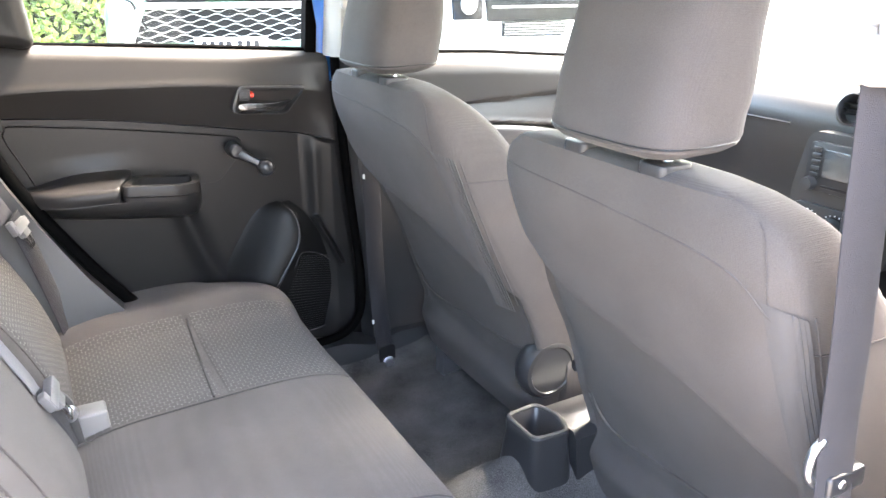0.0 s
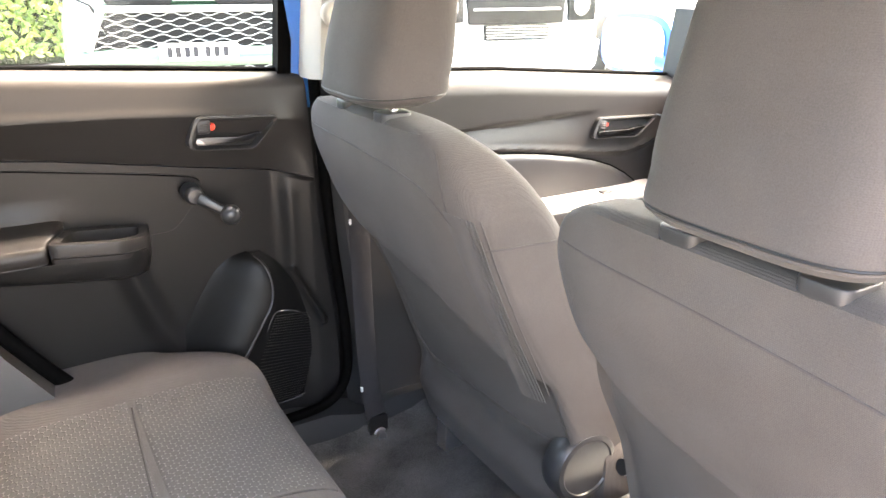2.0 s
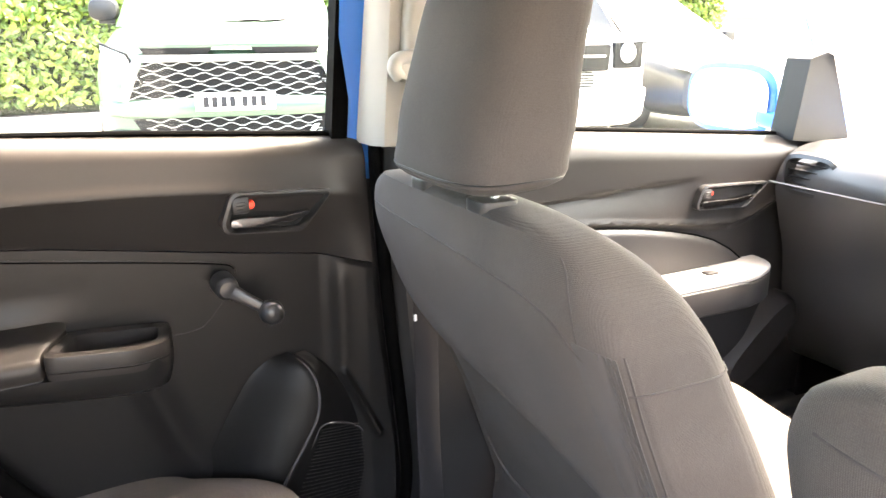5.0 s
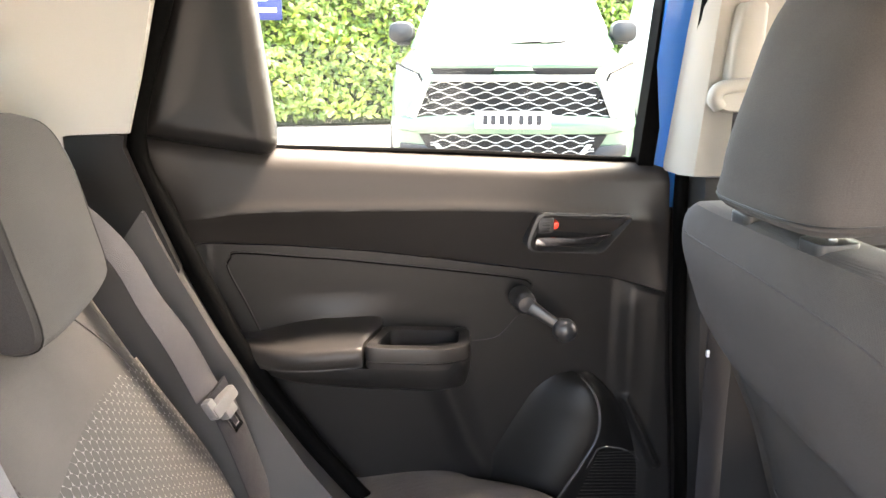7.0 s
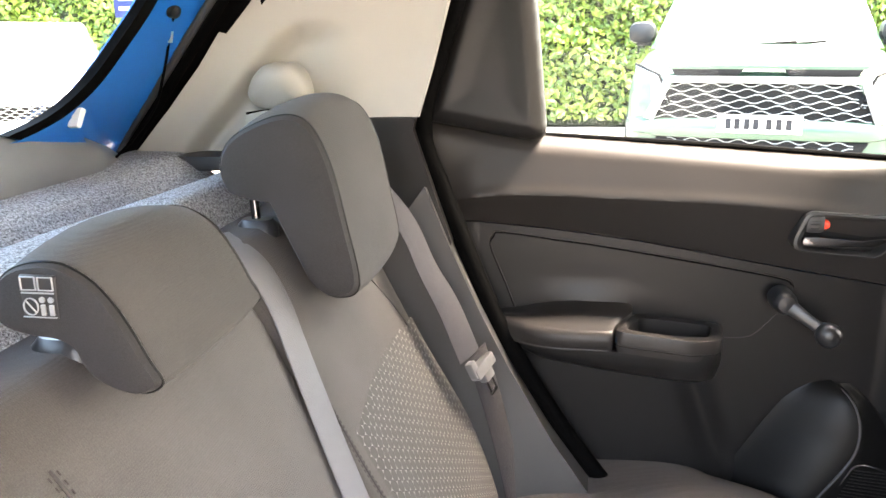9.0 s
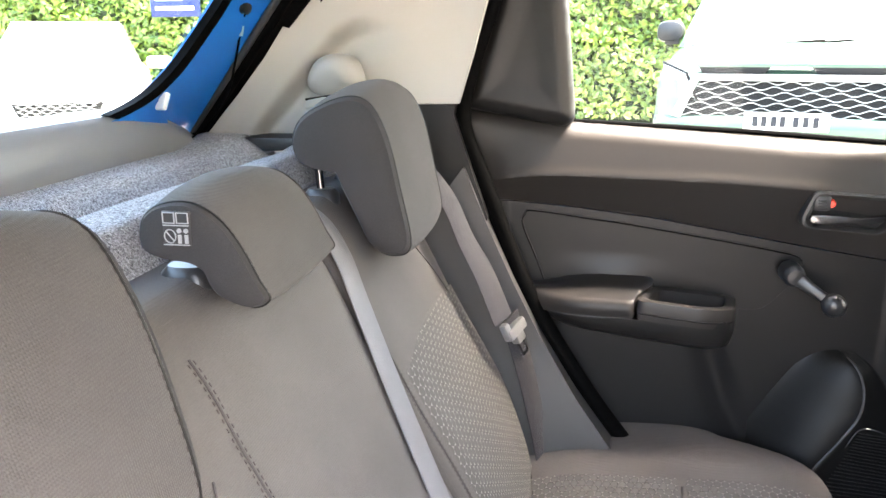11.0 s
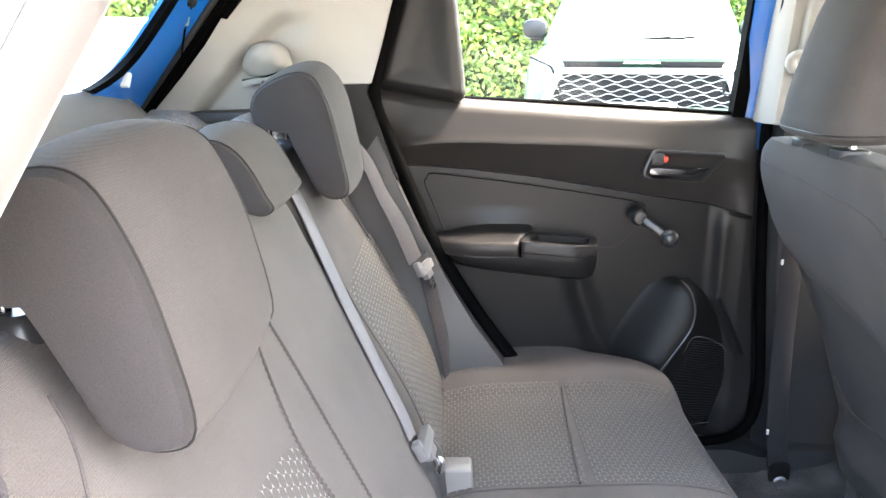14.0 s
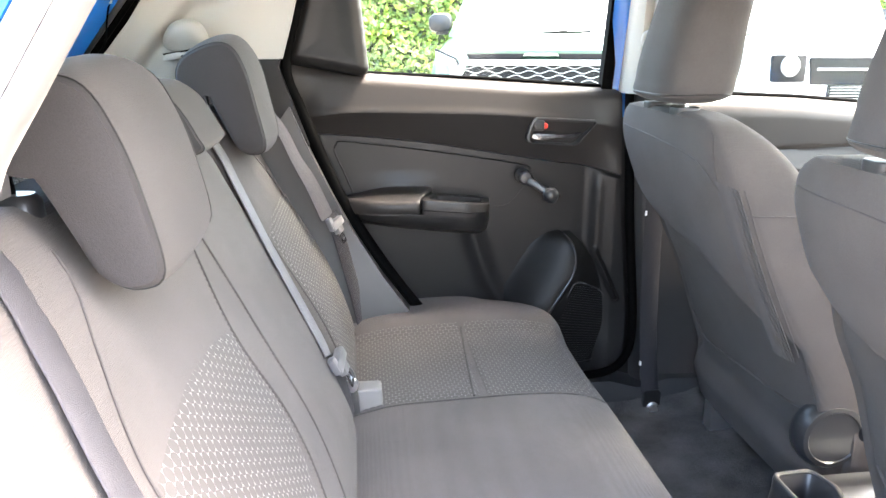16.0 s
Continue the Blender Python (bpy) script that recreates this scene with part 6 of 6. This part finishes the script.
# ---- surroundings ----
def hedge(name, x0, x1, y0, y1, h, leaves, seed):
    rnd = np.random.default_rng(seed)
    e = thing(name, "dense sunlit green leafy hedge behind the parked cars", "hedge")
    # solid core box; the shade inside the hedge is put into its near-black green
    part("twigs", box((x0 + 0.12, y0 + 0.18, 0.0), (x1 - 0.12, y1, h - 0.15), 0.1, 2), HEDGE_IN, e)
    n = leaves
    u = rnd.random((n, 3))
    P = np.stack([x0 + u[:, 0] * (x1 - x0), y0 + 0.22 * u[:, 1] ** 1.5, 0.12 + (h - 0.12) * u[:, 2]], 1)
    P[:, 1] += 0.10 * np.sin(P[:, 0] * 3.1 + P[:, 2] * 2.3) * np.sin(P[:, 2] * 3.7 + P[:, 0])
    size = 0.05 + 0.04 * rnd.random(n)
    nrm = rnd.normal(size=(n, 3)) * 0.75 + np.array([0, -1.0, 0.5])
    nrm /= np.linalg.norm(nrm, axis=1)[:, None]
    tan = np.cross(nrm, rnd.normal(size=(n, 3)))
    tan /= np.linalg.norm(tan, axis=1)[:, None]
    bit = np.cross(nrm, tan)
    s = size[:, None]
    V = np.stack([P - tan * s, P + bit * s * 0.55 - tan * s * 0.1, P + tan * s, P - bit * s * 0.55 - tan * s * 0.1, P + nrm * s * 0.18], 1).reshape(-1, 3)
    k = np.arange(n) * 5
    Fc = np.concatenate([np.stack([k + a, k + b, k + 4], 1) for a, b in ((0, 1), (1, 2), (2, 3), (3, 0))])
    me = bpy.data.meshes.new("leaves")
    me.from_pydata(V.tolist(), [], Fc.tolist())
    me.materials.append(LEAF)
    ob = new("leaves", me)
    ob.parent = e
    tagged(ob, "glossy green leaves", kind="stuff")
    return e


def leaf_mat():
    m = bpy.data.materials.new("hedge_leaf")
    m.use_nodes = True
    nt = m.node_tree
    b = nt.nodes["Principled BSDF"]
    g = nt.nodes.new("ShaderNodeNewGeometry")
    r = nt.nodes.new("ShaderNodeValToRGB")
    r.color_ramp.elements[0].color = (0.035, 0.085, 0.010, 1)
    r.color_ramp.elements[1].color = (0.17, 0.235, 0.035, 1)
    nt.links.new(g.outputs["Random Per Island"], r.inputs[0])
    nt.links.new(r.outputs[0], b.inputs["Base Color"])
    b.inputs["Roughness"].default_value = 0.45
    tr = nt.nodes.new("ShaderNodeBsdfTranslucent")
    nt.links.new(r.outputs[0], tr.inputs[0])
    ms = nt.nodes.new("ShaderNodeMixShader")
    ms.inputs[0].default_value = 0.3
    nt.links.new(b.outputs[0], ms.inputs[1])
    nt.links.new(tr.outputs[0], ms.inputs[2])
    nt.links.new(ms.outputs[0], nt.nodes["Material Output"].inputs[0])
    return m


LEAF = leaf_mat()
hedge("hedge", -12.0, 12.0, 10.9, 11.9, 2.9, 42000, 3)


def sign_board(x, z, w, h):
    """Blue board before the hedge, on posts that stand inside it."""
    b = thing("sign_board", "blue and white sign board in front of the hedge", "sign", "sign boards", at=(x, 10.70, 0))
    part("panel", box((-w / 2, -0.012, z), (w / 2, 0.012, z + h), 0.006), SIGNBLUE, b, "blue panel")
    for k in range(2):
        part("bar", box((-w * 0.40, -0.016, z + h * (0.25 + 0.35 * k)), (w * (0.38 - 0.2 * k), -0.0115, z + h * (0.38 + 0.35 * k)), 0.002, 1), WHITE, b, "white print")
    for s in (-1, 1):
        part("post", tube([(s * w * 0.38, 0.0, z + h * 0.5), (s * w * 0.38, 0.55, z + h * 0.5), (s * w * 0.38, 0.60, z + h * 0.5 - 0.05), (s * w * 0.38, 0.60, 0.0)], 0.012, 8), GRILLE, b, "thin dark post inside the hedge")
    return b


sign_board(-1.24, 1.48, 0.60, 0.42)
sign_board(-6.55, 1.60, 0.80, 0.40)


def wheel(parent, x, y, r=0.34, w=0.22):
    t = part("wheel", lathe([(r * 0.62, -w / 2), (r * 0.93, -w / 2), (r, -w * 0.36), (r, w * 0.36), (r * 0.93, w / 2), (r * 0.62, w / 2)], (x, y, r), (1, 0, 0), 36), TYRE, parent, "black tyre")
    part("rim", lathe([(0.0, -w * 0.30), (r * 0.2, -w * 0.34), (r * 0.6, -w * 0.28), (r * 0.63, -w * 0.45), (r * 0.63, w * 0.45), (r * 0.6, w * 0.28), (r * 0.2, w * 0.34), (0.0, w * 0.30)], (x, y, r), (1, 0, 0), 36), SILVER, t, "silver alloy rim")


def body_loft(stations, n=44):
    """Car body from (y, half width, low z, high z, exponent) stations."""
    return loft([squircle((0, y, (lo + hi) / 2), (1, 0, 0), (0, 0, 1), w, (hi - lo) / 2, e, n) for y, w, lo, hi, e in stations])


def plate(parent, y, z, w=0.52, h=0.111):
    p = part("number_plate", box((-w / 2, y - 0.006, z - h / 2), (w / 2, y + 0.006, z + h / 2), 0.004), WHITE, parent, "white number plate with dark bars")
    for k, x in enumerate((-0.19, -0.135, -0.075, -0.02, 0.06, 0.12, 0.18)):
        part("bar", box((x - 0.018, y - 0.0085, z - 0.033), (x + 0.018, y - 0.0055, z + 0.033), 0.001, 1), BLACKPAINT, p)


def honeycomb(parent, x0, x1, z0, z1, y, cw, ch, m, taper=0.0):
    """Grille of wavy bars."""
    rows = int(round((z1 - z0) / ch))
    for k in range(rows + 1):
        z = z0 + (z1 - z0) * k / rows
        a, b = (x0 + taper * (z1 - z), x1 - taper * (z1 - z)) if taper >= 0 else (x0 - taper * (z - z0), x1 + taper * (z - z0))
        pts, x, i = [], a, 0
        while x < b:
            up = ((i // 2) + k) % 2
            pts.append((x, y, z + (0.28 * ch if up else -0.28 * ch)))
            x += cw * (0.32 if i % 2 else 0.18)
            i += 1
        if len(pts) > 3:
            part("grille_bar", tube(pts, 0.0034, 6), m, parent)


def green_suv():
    c = thing("parked_car", "green sport utility car with honeycomb grille parked nose towards us", "car", "parked cars")
    # local: nose at y = 0, body to y = 4.5
    part("body", body_loft([(0.02, 0.70, 0.26, 0.86, 5), (0.06, 0.80, 0.24, 0.93, 5), (0.20, 0.88, 0.22, 0.99, 5), (0.6, 0.925, 0.22, 1.06, 5), (1.2, 0.93, 0.22, 1.13, 5.5), (3.2, 0.93, 0.22, 1.15, 5.5), (4.2, 0.90, 0.24, 1.12, 5), (4.45, 0.82, 0.3, 1.05, 5)]), GREENPAINT, c)
    part("cabin", loft([[(s * w, y, z) for s, w, y, z in ((-1, wb, yf, 1.08), (-1, wt, yt, zt), (1, wt, yt, zt), (1, wb, yf, 1.08))] for yf, yt, wb, wt, zt in ((1.10, 1.85, 0.80, 0.62, 1.60), (1.2, 1.95, 0.85, 0.66, 1.66), (3.6, 3.3, 0.86, 0.66, 1.67), (4.3, 3.8, 0.80, 0.60, 1.55))]), GREENPAINT, c, "", 20)
    ws = part("windscreen", pane((-0.76, 1.09, 1.10), (0.76, 1.09, 1.10), (0.60, 1.80, 1.57), (-0.60, 1.80, 1.57), (0, 0.004, 0.002)), DARKGLASS, c, "dark glass", 0)
    for s in (-1, 1):
        part("wiper", tube([(s * 0.1, 1.03, 1.105), (s * 0.1 + 0.34, 1.06, 1.125)], 0.008, 6), RUBBER, c)
        mir = part("door_mirror", loft([squircle((s * 0.94, y, 1.20), (1, 0, 0), (0, 0, 1), a, b, 2.8, 24) for y, a, b in ((1.26, 0.05, 0.04), (1.28, 0.10, 0.075), (1.36, 0.115, 0.085), (1.42, 0.10, 0.075))]), BLACKPAINT, c)
        part("mirror_base", box((s * 0.92 - 0.06, 1.30, 1.10), (s * 0.92 + 0.06, 1.38, 1.17), 0.01), BLACKPAINT, mir)
        lamp = part("headlight", loft([[(s * x, y, z) for x, y, z in ((0.56, 0.045, 0.74), (0.66, 0.06, 0.93), (0.86, 0.34, 0.99), (0.84, 0.24, 0.83), (0.74, 0.10, 0.66))], [(s * x, y - 0.045, z) for x, y, z in ((0.57, 0.035, 0.745), (0.66, 0.05, 0.92), (0.85, 0.32, 0.98), (0.83, 0.22, 0.83), (0.735, 0.09, 0.67))]]), LAMP, c, "clear headlight", 20)
        part("lamp_edge", tube([(s * x, y, z) for x, y, z in ((0.60, -0.012, 0.735), (0.575, -0.012, 0.75), (0.66, 0.0, 0.925), (0.75, 0.12, 0.955), (0.85, 0.27, 0.985))], 0.010, 6), GRILLE, lamp)
        part("light_bar", tube([(s * 0.60, -0.006, 0.79), (s * 0.78, 0.10, 0.83)], 0.012, 6), BLACKPAINT, lamp)
        part("chrome_blade", prism([(s * 0.68, 0.635), (s * 0.745, 0.655), (s * 0.615, 0.91), (s * 0.565, 0.90)][:: s], "y", -0.035, 0.02, 0.006), SILVER, c, "silver grille blade")
        part("fog_surround", prism([(s * 0.48, 0.30), (s * 0.80, 0.40), (s * 0.80, 0.47), (s * 0.55, 0.45)][:: s], "y", -0.01, 0.10, 0.006), BLACKPAINT, c)
        part("lower_blade", prism([(s * 0.36, 0.27), (s * 0.41, 0.27), (s * 0.56, 0.47), (s * 0.52, 0.47)][:: s], "y", -0.03, 0.06, 0.006), SILVER, c, "silver bumper blade")
        wheel(c, s * 0.84, 0.92, 0.36)
        wheel(c, s * 0.84, 3.6, 0.36)
    for s in (-1, 1):
        part("upper_slot", prism(rounded([(s * 0.58, 0.962), (s * 0.12, 0.962), (s * 0.16, 0.922), (s * 0.55, 0.922)][:: s], 0.008), "y", -0.022, 0.06, 0.003), GRILLE, c, "black air slot")
    part("bonnet_lip", prism(rounded([(-0.62, 0.985), (0.62, 0.985), (0.60, 0.962), (-0.60, 0.962)], 0.008), "y", -0.02, 0.10, 0.006), GREENPAINT, c)
    part("chrome_strip", prism(rounded([(-0.60, 0.918), (0.60, 0.918), (0.57, 0.878), (-0.57, 0.878)], 0.01), "y", -0.03, 0.03, 0.008), SILVER, c, "silver grille bar")
    gb = part("grille", prism([(-0.56, 0.875), (0.56, 0.875), (0.69, 0.655), (-0.69, 0.655)], "y", -0.004, 0.03, 0.004), GRILLE, c, "black honeycomb grille")
    honeycomb(gb, -0.69, 0.69, 0.665, 0.865, -0.012, 0.165, 0.034, SILVER, -0.55)
    part("bumper", loft([squircle((0, y, 0.595), (1, 0, 0), (0, 0, 1), w, b, 4, 32) for y, w, b in ((-0.05, 0.66, 0.035), (-0.03, 0.76, 0.06), (0.05, 0.84, 0.07), (0.2, 0.89, 0.08))]), GREENPAINT, c)
    lg = part("lower_grille", prism([(-0.66, 0.53), (0.66, 0.53), (0.58, 0.40), (-0.58, 0.40)], "y", -0.01, 0.05, 0.004), GRILLE, c, "black lower grille")
    honeycomb(lg, -0.58, 0.58, 0.415, 0.52, -0.016, 0.15, 0.034, SILVER, 0.0)
    plate(c, -0.062, 0.632)
    return c


suv = green_suv()
suv.matrix_world = pose(0.85, 4.9, 0, 0, 0, -13) @ Matrix.Diagonal((1.0, 1.0, 1.06, 1.0))


def boxy_car(label, paint, boxy=True):
    c = thing("parked_car", label, "car", "parked cars")
    part("body", body_loft([(0.0, 0.86, 0.30, 0.88, 9), (0.04, 0.93, 0.28, 1.02, 9), (0.5, 0.98, 0.26, 1.12, 9), (1.3, 1.0, 0.26, 1.16, 9), (4.3, 1.0, 0.26, 1.18, 9), (4.6, 0.96, 0.3, 1.15, 9)]), paint, c)
    part("cabin", loft([[(s * w, y, z) for s, w, y, z in ((-1, 0.92, yf, 1.1), (-1, 0.80, yt, zt), (1, 0.80, yt, zt), (1, 0.92, yf, 1.1))] for yf, yt, zt in ((1.35, 1.75, 1.80), (1.45, 1.85, 1.90), (4.3, 4.2, 1.90), (4.5, 4.4, 1.80))]), paint, c, "", 20)
    part("windscreen", pane((-0.84, 1.33, 1.18), (0.84, 1.33, 1.18), (0.76, 1.70, 1.75), (-0.76, 1.70, 1.75), (0, 0.004, 0.002)), DARKGLASS, c, "dark glass", 0)
    gr = part("grille", prism(rounded([(-0.52, 0.98), (0.52, 0.98), (0.50, 0.76), (-0.50, 0.76)], 0.02), "y", -0.03, 0.02, 0.006), GRILLE, c, "black grille panel")
    part("grille_bar", box((-0.46, -0.045, 0.875), (0.46, -0.028, 0.895), 0.003), SILVER, gr)
    lg = part("lower_grille", prism(rounded([(-0.34, 0.755), (0.34, 0.755), (0.34, 0.63), (-0.34, 0.63)], 0.01), "y", -0.05, 0.01, 0.004), GRILLE, c, "black mesh")
    for k in range(5):
        part("grille_bar", box((-0.33, -0.056, 0.645 + k * 0.023), (0.33, -0.05, 0.652 + k * 0.023), 0.001, 1), SILVER, lg)
    for s in (-1, 1):
        lp = part("headlight", prism(rounded([(s * 0.56, 0.78), (s * 0.86, 0.78), (s * 0.86, 1.0), (s * 0.56, 1.0)][:: s], 0.02), "y", -0.035, 0.03, 0.006), GRILLE, c, "square black lamp housing")
        part("lens", lathe([(0.0, -0.03), (0.07, -0.028), (0.085, -0.015), (0.09, 0.0), (0.0, 0.0)], (s * 0.70, -0.03, 0.91), (0, 1, 0), 28), LAMP, lp, "round lamp lens")
        wheel(c, s * 0.88, 0.95, 0.38, 0.25)
        wheel(c, s * 0.88, 3.7, 0.38, 0.25)
    part("bumper", prism(rounded([(-0.90, 0.62), (0.90, 0.62), (0.86, 0.36), (-0.86, 0.36)], 0.05), "y", -0.08, 0.15, 0.03, 3), paint, c)
    return c


def low_car(label, paint):
    c = thing("parked_car", label, "car", "parked cars")
    part("body", body_loft([(0.0, 0.60, 0.28, 0.66, 3.5), (0.05, 0.74, 0.24, 0.74, 3.8), (0.25, 0.84, 0.20, 0.82, 4), (0.8, 0.88, 0.2, 0.92, 4.5), (1.3, 0.89, 0.2, 0.98, 5), (3.4, 0.89, 0.2, 1.0, 5), (4.1, 0.84, 0.26, 0.98, 4.5), (4.3, 0.74, 0.34, 0.9, 4)]), paint, c)
    part("cabin", loft([[(s * w, y, z) for s, w, y, z in ((-1, 0.78, yf, 0.93), (-1, 0.58, yt, zt), (1, 0.58, yt, zt), (1, 0.78, yf, 0.93))] for yf, yt, zt in ((1.0, 1.8, 1.40), (1.1, 1.9, 1.46), (3.5, 3.1, 1.47), (4.0, 3.5, 1.38))]), paint, c, "", 20)
    part("windscreen", pane((-0.72, 0.99, 0.955), (0.72, 0.99, 0.955), (0.56, 1.76, 1.39), (-0.56, 1.76, 1.39), (0, 0.004, 0.002)), DARKGLASS, c, "dark glass", 0)
    gr = part("grille", prism(rounded([(-0.42, 0.64), (0.42, 0.64), (0.36, 0.50), (-0.36, 0.50)], 0.02), "y", -0.03, 0.05, 0.006), GRILLE, c, "black mesh grille")
    honeycomb(gr, -0.38, 0.38, 0.515, 0.625, -0.034, 0.10, 0.025, SILVER, 0.2)
    part("lower_grille", prism(rounded([(-0.55, 0.40), (0.55, 0.40), (0.5, 0.28), (-0.5, 0.28)], 0.02), "y", -0.02, 0.05, 0.006), BLACKPAINT, c)
    for s in (-1, 1):
        part("headlight", prism(rounded([(s * 0.46, 0.60), (s * 0.74, 0.70), (s * 0.80, 0.78), (s * 0.52, 0.70)][:: s], 0.02), "y", 0.0, 0.20, 0.01), LAMP, c, "clear headlight")
        part("door_mirror", box((s * 0.95 - 0.09, 1.22, 0.93), (s * 0.95 + 0.09, 1.32, 1.06), 0.03, 3), paint, c)
        wheel(c, s * 0.80, 0.85, 0.32, 0.2)
        wheel(c, s * 0.80, 3.3, 0.32, 0.2)
    return c


bx = boxy_car("white boxy off-road car with black grille parked beside the green car", WHITEPAINT)
bx.matrix_world = pose(3.62, 5.0, 0, 0, 0, -9) @ Matrix.Diagonal((0.91, 1.0, 1.0, 1.0))
dk = low_car("black hatchback parked beside the white off-road car", BLACKPAINT)
dk.matrix_world = pose(6.1, 5.2, 0, 0, 0, -4)
wh = low_car("white hatchback with dark mesh grille parked behind our car", WHITEPAINT)
wh.matrix_world = pose(-5.6, 6.4, 0, 0, 0, 30)

dv = low_car("dark green hatchback parked in shade by the hedge", BLACKPAINT)
dv.matrix_world = pose(3.3, 9.95, 0, 0, 0, -90)
w2 = low_car("white hatchback parked nose in by the hedge", WHITEPAINT)
w2.matrix_world = pose(-3.9, 7.2, 0, 0, 0, 25)
